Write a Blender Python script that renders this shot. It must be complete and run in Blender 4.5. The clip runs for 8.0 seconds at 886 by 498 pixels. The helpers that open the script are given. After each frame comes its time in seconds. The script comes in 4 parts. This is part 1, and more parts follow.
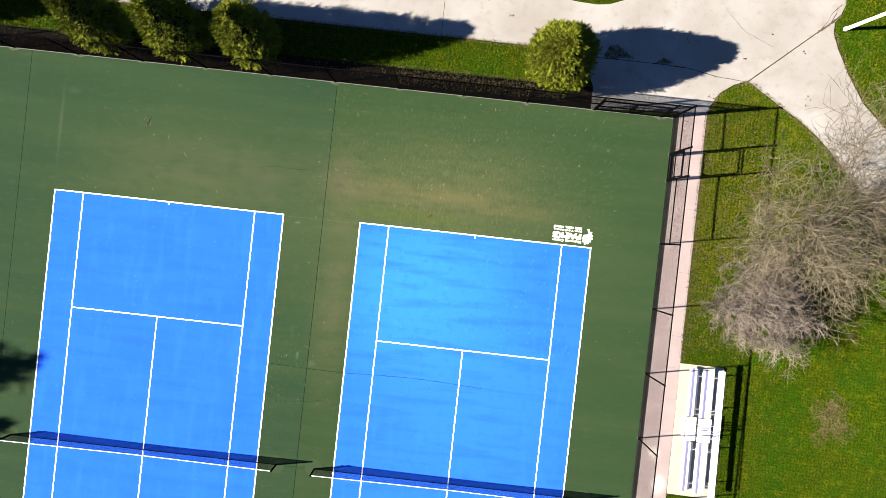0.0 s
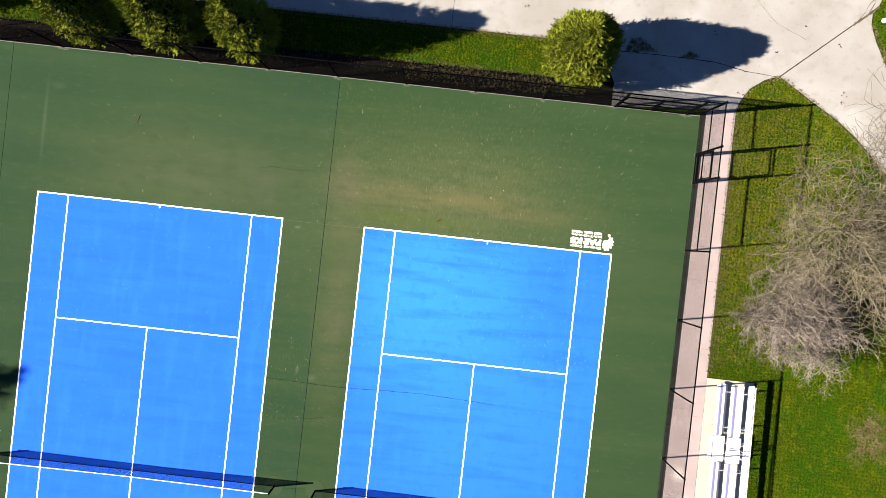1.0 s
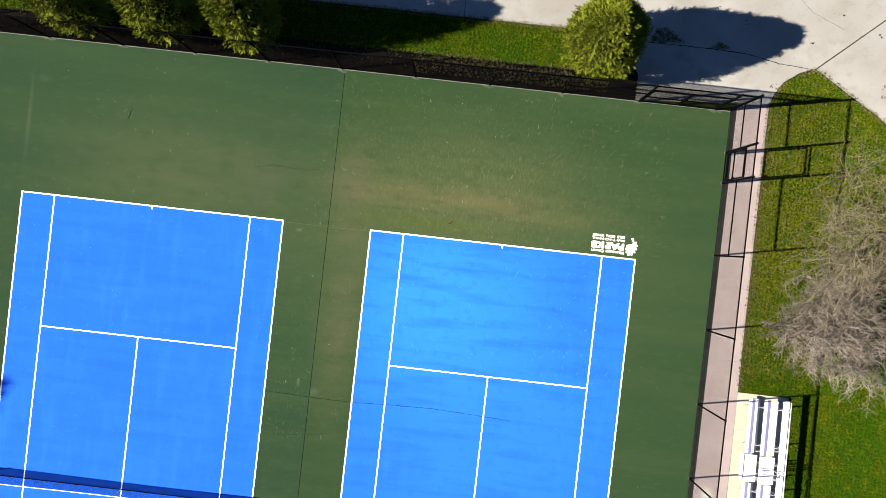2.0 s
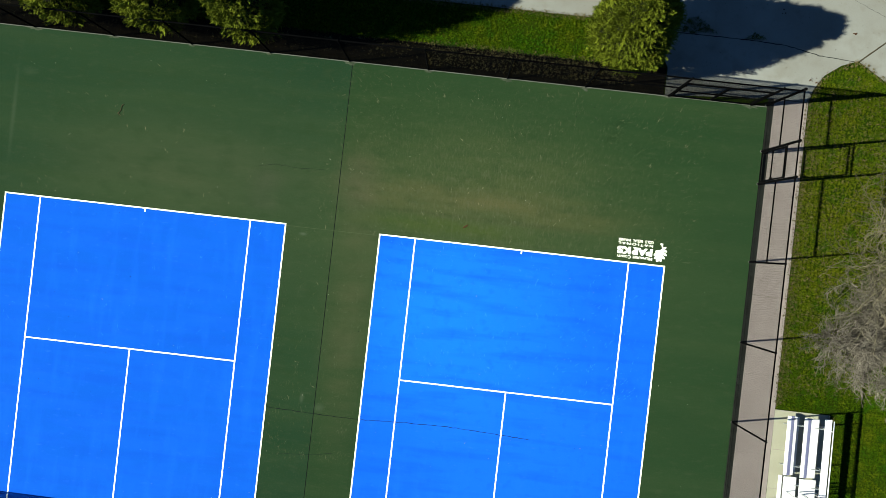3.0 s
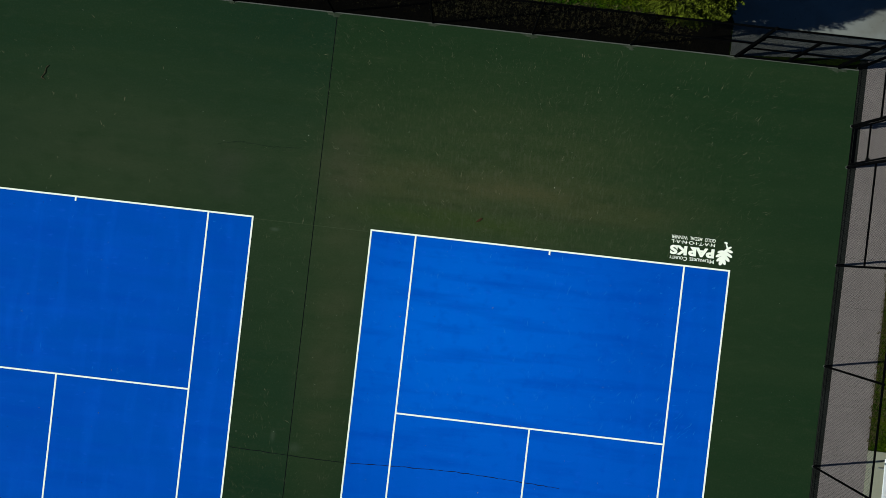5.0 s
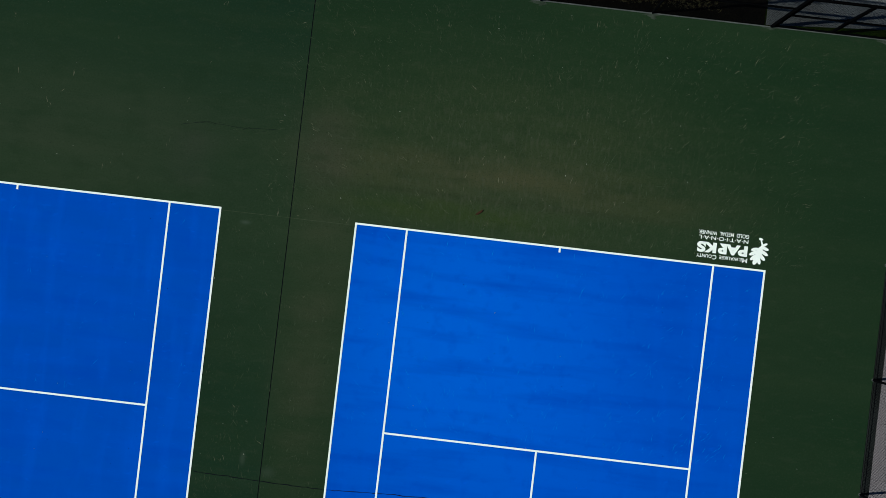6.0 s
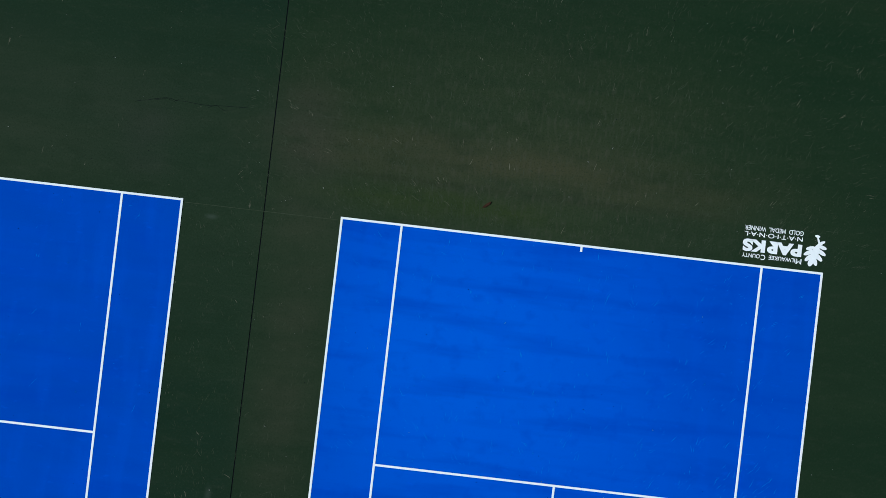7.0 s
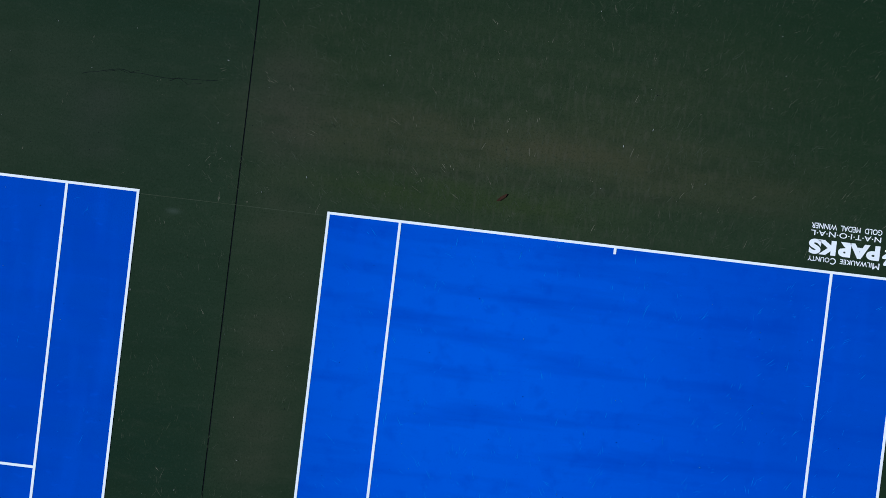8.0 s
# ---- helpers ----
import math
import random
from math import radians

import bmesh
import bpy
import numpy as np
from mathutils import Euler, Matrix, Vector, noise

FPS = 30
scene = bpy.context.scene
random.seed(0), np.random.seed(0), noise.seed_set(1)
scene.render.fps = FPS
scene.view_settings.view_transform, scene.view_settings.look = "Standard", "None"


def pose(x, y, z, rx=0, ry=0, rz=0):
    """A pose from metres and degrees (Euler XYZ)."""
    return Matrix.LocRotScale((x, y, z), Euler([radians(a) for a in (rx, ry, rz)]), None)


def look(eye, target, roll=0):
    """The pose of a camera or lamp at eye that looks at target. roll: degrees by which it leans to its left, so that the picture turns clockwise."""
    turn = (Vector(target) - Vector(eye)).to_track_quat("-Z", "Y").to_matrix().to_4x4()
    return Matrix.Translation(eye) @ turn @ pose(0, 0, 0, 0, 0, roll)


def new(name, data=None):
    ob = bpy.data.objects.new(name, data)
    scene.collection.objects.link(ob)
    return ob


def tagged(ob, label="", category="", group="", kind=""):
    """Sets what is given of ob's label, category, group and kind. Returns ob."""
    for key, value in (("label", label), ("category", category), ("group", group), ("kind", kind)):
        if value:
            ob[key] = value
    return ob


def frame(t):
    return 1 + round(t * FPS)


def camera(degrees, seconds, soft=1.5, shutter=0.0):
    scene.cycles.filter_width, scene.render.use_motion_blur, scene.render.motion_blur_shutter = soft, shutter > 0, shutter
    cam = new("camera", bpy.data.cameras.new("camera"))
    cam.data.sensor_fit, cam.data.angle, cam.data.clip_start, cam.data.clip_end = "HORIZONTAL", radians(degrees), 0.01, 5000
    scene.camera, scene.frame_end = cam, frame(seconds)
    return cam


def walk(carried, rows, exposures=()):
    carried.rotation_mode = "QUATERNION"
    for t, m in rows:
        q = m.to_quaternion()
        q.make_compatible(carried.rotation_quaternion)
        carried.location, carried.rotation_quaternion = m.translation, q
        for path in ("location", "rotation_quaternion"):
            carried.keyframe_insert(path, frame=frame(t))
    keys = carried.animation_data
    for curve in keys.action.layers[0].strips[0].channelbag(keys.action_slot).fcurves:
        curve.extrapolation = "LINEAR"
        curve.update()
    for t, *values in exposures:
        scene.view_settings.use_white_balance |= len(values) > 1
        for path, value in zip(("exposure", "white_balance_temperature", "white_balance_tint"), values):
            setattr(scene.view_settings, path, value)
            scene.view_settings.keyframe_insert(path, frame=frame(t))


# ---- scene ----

# ---- camera and its way ----
cam = camera(59.0, 8.0, soft=0.65)
PATH = [
    (0.0, 4.486, -0.324, 37.066, -0.670, 0.765, 6.248),
    (0.5, 4.220, -0.173, 35.813, -0.687, 0.763, 6.302),
    (1.0, 3.960, -0.184, 34.640, -0.561, 0.725, 6.296),
    (1.5, 3.757, -0.227, 33.428, -0.408, 0.824, 6.333),
    (3.0, 2.986, -0.207, 30.101, -0.042, 0.975, 6.439),
    (3.5, 2.625, -0.132, 28.587, 0.039, 1.025, 6.423),
    (4.0, 2.461, -0.078, 27.048, -0.161, 0.854, 6.445),
    (4.5, 2.504, -0.107, 25.464, -0.311, 0.750, 6.456),
    (6.0, 2.527, -0.384, 20.940, -0.025, 0.386, 6.657),
    (6.5, 2.440, -0.469, 19.383, 0.132, 0.121, 6.643),
    (7.0, 2.401, -0.490, 17.797, 0.183, 0.097, 6.637),
    (7.5, 2.435, -0.430, 16.336, 0.016, 0.385, 6.676),
    (8.0, 2.354, -0.318, 14.890, -0.357, 0.480, 6.767),
]
EXPOSURES = [
    (0.0, 2.84, 7400, 10), (1.5, 2.76, 7400, 9), (2.2, 2.50, 7300, 3), (2.8, 2.08, 7100, -9), (3.0, 1.84, 7000, -14), (3.3, 1.29, 6900, -16),
    (3.5, 0.93, 6800, -16), (4.0, 0.68, 6600, -15), (4.5, 0.54, 6400, -13), (6.0, 0.31, 5700, -8), (6.5, 0.26, 5400, -4), (8.0, 0.21, 4950, 8),
]
walk(cam, [(t, pose(x, y, z, rx, ry, rz)) for t, x, y, z, rx, ry, rz in PATH], EXPOSURES)

# ---- sky and sun ----
SUN_ELEVATION, SUN_WAY = radians(32.2), radians(11.4)
world = bpy.data.worlds.new("sky")
scene.world = world
world.use_nodes = True
sky = world.node_tree.nodes.new("ShaderNodeTexSky")
sky.sky_type, sky.sun_disc = "NISHITA", False
sky.air_density, sky.dust_density, sky.ozone_density = 0.45, 0.0, 8.0
sky.sun_elevation, sky.sun_rotation = SUN_ELEVATION, radians(270) - SUN_WAY
backing = world.node_tree.nodes["Background"]
backing.inputs["Strength"].default_value = 0.05
world.node_tree.links.new(sky.outputs[0], backing.inputs["Color"])
SHINE = Vector((math.cos(SUN_WAY) * math.cos(SUN_ELEVATION), math.sin(SUN_WAY) * math.cos(SUN_ELEVATION), -math.sin(SUN_ELEVATION)))
sun = new("sun", bpy.data.lights.new("sun", "SUN"))
sun.data.energy, sun.data.angle, sun.data.color = 5.0, radians(0.53), (1.0, 0.96, 0.90)
sun.matrix_world = look((-40, -8, 30), Vector((-40, -8, 30)) + SHINE)


# ---- materials ----
def mix_colour(tree, factor, a, b):
    node = tree.nodes.new("ShaderNodeMix")
    node.data_type = "RGBA"
    for socket, value in ((0, factor), (6, a), (7, b)):
        if isinstance(value, bpy.types.NodeSocket):
            tree.links.new(value, node.inputs[socket])
        else:
            node.inputs[socket].default_value = value if socket == 0 else (*value[:3], 1)
    return node.outputs[2]


def noise_value(tree, scale, detail=4, low=0.35, high=0.65, stretch=(1, 1, 1)):
    where = tree.nodes.new("ShaderNodeNewGeometry")
    mapping = tree.nodes.new("ShaderNodeMapping")
    mapping.inputs["Scale"].default_value = stretch
    tex = tree.nodes.new("ShaderNodeTexNoise")
    tex.inputs["Scale"].default_value, tex.inputs["Detail"].default_value = scale, detail
    ramp = tree.nodes.new("ShaderNodeMapRange")
    ramp.inputs["From Min"].default_value, ramp.inputs["From Max"].default_value = low, high
    tree.links.new(where.outputs["Position"], mapping.inputs[0])
    tree.links.new(mapping.outputs[0], tex.inputs["Vector"])
    tree.links.new(tex.outputs["Fac"], ramp.inputs["Value"])
    return ramp.outputs[0]


def scaled(tree, socket, k):
    node = tree.nodes.new("ShaderNodeMath")
    node.operation = "MULTIPLY"
    tree.links.new(socket, node.inputs[0])
    node.inputs[1].default_value = k
    return node.outputs[0]


def spot(tree, x, y, rx, ry):
    """1 at (x, y) on the ground, falling to 0 over an ellipse."""
    where = tree.nodes.new("ShaderNodeNewGeometry")
    shift = tree.nodes.new("ShaderNodeMapping")
    shift.inputs["Location"].default_value = (-x / rx, -y / ry, 0)
    shift.inputs["Scale"].default_value = (1 / rx, 1 / ry, 0)
    size = tree.nodes.new("ShaderNodeVectorMath")
    size.operation = "LENGTH"
    ramp = tree.nodes.new("ShaderNodeMapRange")
    ramp.interpolation_type = "SMOOTHSTEP"
    ramp.inputs["From Min"].default_value, ramp.inputs["From Max"].default_value = 1.0, 0.0
    tree.links.new(where.outputs["Position"], shift.inputs[0])
    tree.links.new(shift.outputs[0], size.inputs[0])
    tree.links.new(size.outputs["Value"], ramp.inputs["Value"])
    return ramp.outputs[0]


def material(name, base, second=None, coarse=0.6, fine=40.0, grain=0.25, rough=0.85, metal=0.0, bump=0.2, gloss=0.08, stretch=(1, 1, 1), island=False, extra=None):
    """A surface of two colours in patches, with a fine grain and relief."""
    mat = bpy.data.materials.new(name)
    mat.use_nodes = True
    tree = mat.node_tree
    shader = tree.nodes["Principled BSDF"]
    second = second or tuple(c * 0.8 for c in base)
    colour = mix_colour(tree, noise_value(tree, coarse, stretch=stretch), base, second)
    if island:
        geo = tree.nodes.new("ShaderNodeNewGeometry")
        colour = mix_colour(tree, scaled(tree, geo.outputs["Random Per Island"], 0.7), colour, tuple(c * 0.5 for c in base))
    dust = noise_value(tree, fine, 3, 0.3, 0.7)
    colour = mix_colour(tree, scaled(tree, dust, grain), colour, tuple(c * 0.55 for c in base))
    if extra:
        colour = extra(tree, colour)
    tree.links.new(colour, shader.inputs["Base Color"])
    shader.inputs["Roughness"].default_value, shader.inputs["Metallic"].default_value = rough, metal
    shader.inputs["Specular IOR Level"].default_value = gloss
    if bump:
        relief = tree.nodes.new("ShaderNodeBump")
        relief.inputs["Strength"].default_value, relief.inputs["Distance"].default_value = bump, 0.01
        tree.links.new(dust, relief.inputs["Height"])
        tree.links.new(relief.outputs[0], shader.inputs["Normal"])
    return mat


def court_wear_and_falloff(tree, colour):
    # broad ellipses paint in the lens's corner dimming: green lighter towards the middle
    for x, y, rx, ry, k in ((3.6, -0.2, 12.5, 8.0, 0.85), (-8.5, 0.6, 9.0, 7.0, 0.5)):
        colour = mix_colour(tree, scaled(tree, spot(tree, x, y, rx, ry), k), colour, (0.0275, 0.0385, 0.0175))
    # years of play have rubbed the dark top coat off behind the baselines
    for x, y, rx, ry, k, tone in ((4.0, 2.2, 8.5, 3.6, 0.42, (0.042, 0.045, 0.019)), (4.4, 1.5, 8.0, 0.95, 0.58, (0.057, 0.049, 0.023)), (1.2, 1.75, 4.5, 0.75, 0.40, (0.056, 0.048, 0.024)), (-7.5, 1.8, 7.5, 2.6, 0.4, (0.044, 0.045, 0.027)),
                                  (-0.8, -2.5, 1.5, 8.5, 0.65, (0.044, 0.043, 0.024)), (2.4, 0.55, 5.0, 0.60, 0.8, (0.028, 0.040, 0.010)), (4.6, 0.98, 6.5, 0.16, 0.55, (0.020, 0.024, 0.012)),
                                  (1.8, 1.05, 3.4, 0.10, 0.5, (0.021, 0.026, 0.012)), (-1.1, 1.9, 1.3, 1.6, 0.5, (0.050, 0.042, 0.030)), (-4.6, 1.2, 1.0, 1.3, 0.35, (0.040, 0.036, 0.030))):
        streak = tree.nodes.new("ShaderNodeMath")
        streak.operation = "MULTIPLY"
        tree.links.new(spot(tree, x, y, rx, ry), streak.inputs[0])
        tree.links.new(noise_value(tree, 0.8, 7, 0.20, 0.62, (0.35, 1.7, 1)), streak.inputs[1])
        colour = mix_colour(tree, scaled(tree, streak.outputs[0], k), colour, tone)
    # squeegee laps and rain streaks along the courts' width, broken and uneven
    colour = mix_colour(tree, scaled(tree, noise_value(tree, 0.7, 7, 0.45, 0.72, (0.12, 1.3, 1)), 0.22), colour, (0.033, 0.044, 0.020))
    colour = mix_colour(tree, scaled(tree, noise_value(tree, 1.1, 6, 0.50, 0.70, (0.16, 1.7, 1)), 0.24), colour, (0.011, 0.022, 0.009))
    colour = mix_colour(tree, scaled(tree, noise_value(tree, 4.0, 6, 0.55, 0.76, (0.5, 1.5, 1)), 0.14), colour, (0.052, 0.055, 0.034))
    colour = mix_colour(tree, scaled(tree, noise_value(tree, 1.7, 7, 0.50, 0.68, (0.8, 1.3, 1)), 0.30), colour, (0.011, 0.021, 0.009))
    # speckle of the sanded coat
    colour = mix_colour(tree, scaled(tree, noise_value(tree, 26.0, 7, 0.50, 0.72), 0.48), colour, (0.009, 0.016, 0.007))
    colour = mix_colour(tree, scaled(tree, noise_value(tree, 19.0, 7, 0.54, 0.74), 0.16), colour, (0.060, 0.064, 0.040))
    # brushing by soles: fine strokes away from the baseline, strongest where the wear is
    brushed = tree.nodes.new("ShaderNodeMath")
    brushed.operation = "MULTIPLY"
    tree.links.new(spot(tree, 4.2, 1.8, 9.0, 5.0), brushed.inputs[0])
    tree.links.new(noise_value(tree, 5.0, 7, 0.50, 0.74, (2.6, 0.7, 1)), brushed.inputs[1])
    colour = mix_colour(tree, scaled(tree, brushed.outputs[0], 0.34), colour, (0.066, 0.062, 0.040))
    # pale smears
    for x, y, rx, ry, k in ((-2.95, -0.31, 0.22, 0.09, 0.6), (-2.3, -6.6, 0.12, 0.30, 0.4), (-1.6, -6.9, 0.3, 0.25, 0.3), (-14.68, 3.2, 0.13, 2.6, 0.22), (-14.2, 4.8, 0.5, 0.25, 0.12)):
        colour = mix_colour(tree, scaled(tree, spot(tree, x, y, rx, ry), k), colour, (0.050, 0.062, 0.043))
    return mix_colour(tree, scaled(tree, noise_value(tree, 0.12, 2, 0.35, 0.65), 0.25), colour, (0.0125, 0.0265, 0.0115))


def blue_wear_and_falloff(tree, colour):
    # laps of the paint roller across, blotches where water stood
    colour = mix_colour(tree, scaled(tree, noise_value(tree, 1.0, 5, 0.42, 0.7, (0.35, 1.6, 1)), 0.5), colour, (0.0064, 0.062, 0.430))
    # brightness painted into the east court's blue, strongest by the baseline, dimmer further east
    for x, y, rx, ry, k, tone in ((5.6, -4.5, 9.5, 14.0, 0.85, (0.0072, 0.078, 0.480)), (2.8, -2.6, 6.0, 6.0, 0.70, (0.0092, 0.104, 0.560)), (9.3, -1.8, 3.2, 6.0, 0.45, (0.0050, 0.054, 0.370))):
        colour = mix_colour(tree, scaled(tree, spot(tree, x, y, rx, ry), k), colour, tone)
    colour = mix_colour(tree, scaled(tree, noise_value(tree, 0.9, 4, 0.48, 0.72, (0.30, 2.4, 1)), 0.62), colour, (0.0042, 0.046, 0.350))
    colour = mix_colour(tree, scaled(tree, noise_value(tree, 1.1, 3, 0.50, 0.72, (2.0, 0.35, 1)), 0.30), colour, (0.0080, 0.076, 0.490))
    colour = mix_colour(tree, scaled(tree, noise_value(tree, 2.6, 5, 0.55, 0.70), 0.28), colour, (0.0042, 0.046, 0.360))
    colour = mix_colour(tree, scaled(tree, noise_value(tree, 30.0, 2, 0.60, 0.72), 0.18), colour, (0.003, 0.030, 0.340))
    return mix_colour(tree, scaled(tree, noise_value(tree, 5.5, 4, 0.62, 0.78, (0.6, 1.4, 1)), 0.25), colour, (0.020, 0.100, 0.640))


def pale_patches(tree, colour):
    # two pale oval patches in the walk
    for x, y, r in ((14.98, -9.3, 0.42), (15.35, -10.8, 0.5)):
        colour = mix_colour(tree, scaled(tree, spot(tree, x, y, r, r * 1.3), 0.8), colour, (0.34, 0.32, 0.30))
    return colour


def path_stains(tree, colour):
    # broad bleached fields, brown leaf stains and dark specks
    colour = mix_colour(tree, scaled(tree, noise_value(tree, 0.35, 5, 0.42, 0.62), 0.6), colour, (0.168, 0.166, 0.167))
    colour = mix_colour(tree, scaled(tree, noise_value(tree, 2.3, 6, 0.55, 0.75), 0.5), colour, (0.104, 0.092, 0.080))
    colour = mix_colour(tree, scaled(tree, noise_value(tree, 0.8, 7, 0.54, 0.66), 0.4), colour, (0.108, 0.098, 0.088))
    return mix_colour(tree, scaled(tree, noise_value(tree, 9.0, 3, 0.66, 0.74), 0.5), colour, (0.060, 0.050, 0.040))


def lawn_tints(tree, colour):
    # drier beside the walk and under the bare trees; yellower and darker tufts side by side
    colour = mix_colour(tree, scaled(tree, spot(tree, 17.6, 2.5, 6.5, 9.5), 0.6), colour, (0.074, 0.078, 0.005))
    colour = mix_colour(tree, scaled(tree, noise_value(tree, 2.6, 4, 0.50, 0.68), 0.55), colour, (0.072, 0.080, 0.004))
    return mix_colour(tree, scaled(tree, noise_value(tree, 1.7, 5, 0.52, 0.66), 0.6), colour, (0.012, 0.044, 0.002))


GREEN = material("green_acrylic", (0.0114, 0.0242, 0.0106), (0.0104, 0.0228, 0.0100), 0.4, 60, 0.2, 0.95, bump=0.12, gloss=0.02, extra=court_wear_and_falloff)
GREEN_WEST = material("green_acrylic_cooler", (0.0096, 0.0226, 0.0118), (0.0088, 0.0214, 0.0112), 0.4, 60, 0.2, 0.95, bump=0.12, gloss=0.02, extra=court_wear_and_falloff)
PATCHED = material("patched_green_acrylic", (0.0165, 0.0285, 0.0145), (0.0155, 0.027, 0.014), 1.4, 60, 0.2, 0.95, bump=0.12, gloss=0.02)
BLUE = material("blue_acrylic", (0.0050, 0.0590, 0.380), (0.0046, 0.0555, 0.365), 0.5, 60, 0.15, 0.95, bump=0.1, gloss=0.02, extra=blue_wear_and_falloff)
LINE = material("white_line_paint", (0.88, 0.85, 0.78), (0.82, 0.79, 0.72), 2.0, 30, 0.1, 0.7, bump=0.08)
SEAL = material("dark_joint_filler", (0.0035, 0.005, 0.006), None, 2.0, 30, 0.3, 0.9)
SMEAR = material("grey_mortar", (0.040, 0.046, 0.034), (0.022, 0.030, 0.018), 6, 40, 0.4, 0.95, bump=0.5)
ASPHALT = material("bare_asphalt", (0.017, 0.018, 0.017), (0.011, 0.011, 0.010), 1.5, 80, 0.5, 0.95, bump=0.5)
CONCRETE = material("path_concrete", (0.146, 0.142, 0.140), (0.126, 0.118, 0.112), 0.45, 25, 0.18, 0.9, bump=0.10, extra=path_stains)
WALKWAY = material("walk_concrete", (0.212, 0.174, 0.176), (0.184, 0.150, 0.152), 0.9, 25, 0.25, 0.9, bump=0.25, extra=pale_patches)
KERB = material("grey_edging", (0.085, 0.085, 0.080), (0.050, 0.050, 0.046), 2.5, 25, 0.4, 0.9, bump=0.3)
PAD = material("pale_concrete", (0.27, 0.255, 0.205), (0.24, 0.225, 0.18), 0.8, 25, 0.15, 0.9, bump=0.2)
SOIL = material("lawn_soil", (0.012, 0.024, 0.002), (0.019, 0.025, 0.003), 0.7, 18, 0.5, 1.0, bump=0.4, gloss=0.0)
EARTH = material("joint_earth", (0.062, 0.050, 0.036), (0.034, 0.028, 0.019), 3.0, 25, 0.5, 1.0, bump=0.6)
MULCH = material("mulch_bed", (0.0065, 0.0048, 0.003), (0.003, 0.0024, 0.0015), 1.6, 22, 0.6, 1.0, bump=0.8)
GRASS = material("grass_blades", (0.023, 0.060, 0.0014), (0.052, 0.062, 0.002), 0.5, 5, 0.45, 0.7, bump=0, gloss=0.03, island=True, extra=lawn_tints)
DRY = material("dry_grass", (0.105, 0.085, 0.040), (0.062, 0.050, 0.022), 1.5, 9, 0.3, 0.9, bump=0, island=True)
BLACK = material("black_coated_steel", (0.0009, 0.0009, 0.0011), (0.0016, 0.0016, 0.0019), 3, 40, 0.2, 0.85, bump=0, gloss=0.008)
NETTING = material("black_net_cord", (0.004, 0.004, 0.005), (0.007, 0.007, 0.008), 3, 40, 0.2, 0.9, bump=0, gloss=0.02)
BAND = material("white_net_band", (0.75, 0.75, 0.74), (0.62, 0.62, 0.6), 2, 30, 0.1, 0.8, bump=0.05)
ALUMINIUM = material("white_coated_aluminium", (0.60, 0.58, 0.63), (0.54, 0.52, 0.57), 1.5, 30, 0.1, 0.45, 0.0, bump=0.04)
SEAT_SHADE = material("lavender_seat_shade", (0.20, 0.20, 0.34), (0.17, 0.17, 0.30), 1.5, 30, 0.15, 0.45, 0.0, bump=0.04)
STEEL = material("galvanised_steel", (0.45, 0.45, 0.46), (0.35, 0.35, 0.36), 4, 40, 0.2, 0.45, 0.7, bump=0.05)
BARK = material("evergreen_bark", (0.08, 0.055, 0.035), (0.05, 0.035, 0.022), 3, 30, 0.5, 0.95, bump=0.6)
TWIGS = material("bare_bark", (0.132, 0.112, 0.098), (0.030, 0.025, 0.021), 2.2, 14, 0.35, 0.9, bump=0.2, island=True)
DARK_TWIGS = material("bare_dark_bark", (0.112, 0.096, 0.066), (0.018, 0.014, 0.011), 2.6, 14, 0.35, 0.9, bump=0.2, island=True)
NEEDLES = material("evergreen_sprays", (0.098, 0.112, 0.010), (0.066, 0.082, 0.007), 1.1, 7, 0.3, 0.85, bump=0, gloss=0.05, island=True)
INNER_SHADE = material("evergreen_inner_shade", (0.005, 0.007, 0.002), (0.003, 0.004, 0.001), 2, 12, 0.4, 1.0, bump=0.5)
WHITE_PAINT = material("white_pole_paint", (0.8, 0.8, 0.78), (0.7, 0.7, 0.68), 2, 20, 0.1, 0.5, bump=0.04)
LITTER = material("pale_litter", (0.55, 0.54, 0.48), (0.36, 0.33, 0.26), 5, 30, 0.2, 0.9, bump=0, island=True)
BROWN = material("brown_leaf", (0.040, 0.018, 0.009), None, 8, 30, 0.2, 0.9, bump=0)


# ---- building helpers ----
def finish(name, bm, mat, parent=None, label="", smooth=False):
    mesh = bpy.data.meshes.new(name)
    bm.to_mesh(mesh)
    bm.free()
    mesh.materials.append(mat)
    if smooth:
        mesh.polygons.foreach_set("use_smooth", [True] * len(mesh.polygons))
    ob = new(name, mesh)
    if parent:
        ob.parent = parent
    if label:
        ob["label"] = label
    return ob


def part(name, bm, mat, parent, label="", smooth=False):
    return finish(name, bm, mat, parent, label, smooth)


def quick(name, verts, size, mat, parent=None):
    """A mesh from an array of vertices, each run of `size` of them one face."""
    verts = np.asarray(verts, dtype=np.float32).reshape(-1, 3)
    n = len(verts) // size
    mesh = bpy.data.meshes.new(name)
    mesh.vertices.add(len(verts))
    mesh.vertices.foreach_set("co", verts.ravel())
    mesh.loops.add(len(verts))
    mesh.loops.foreach_set("vertex_index", np.arange(len(verts), dtype=np.int32))
    mesh.polygons.add(n)
    mesh.polygons.foreach_set("loop_start", np.arange(0, len(verts), size, dtype=np.int32))
    mesh.update(calc_edges=True)
    mesh.validate()
    mesh.materials.append(mat)
    ob = new(name, mesh)
    if parent:
        ob.parent = parent
    return ob


def thing(name, place, label, category, group="", kind="", turn=0):
    ob = new(name)
    ob.empty_display_size = 0.2
    ob.matrix_world = pose(*place, 0, 0, turn)
    return tagged(ob, label, category, group, kind)


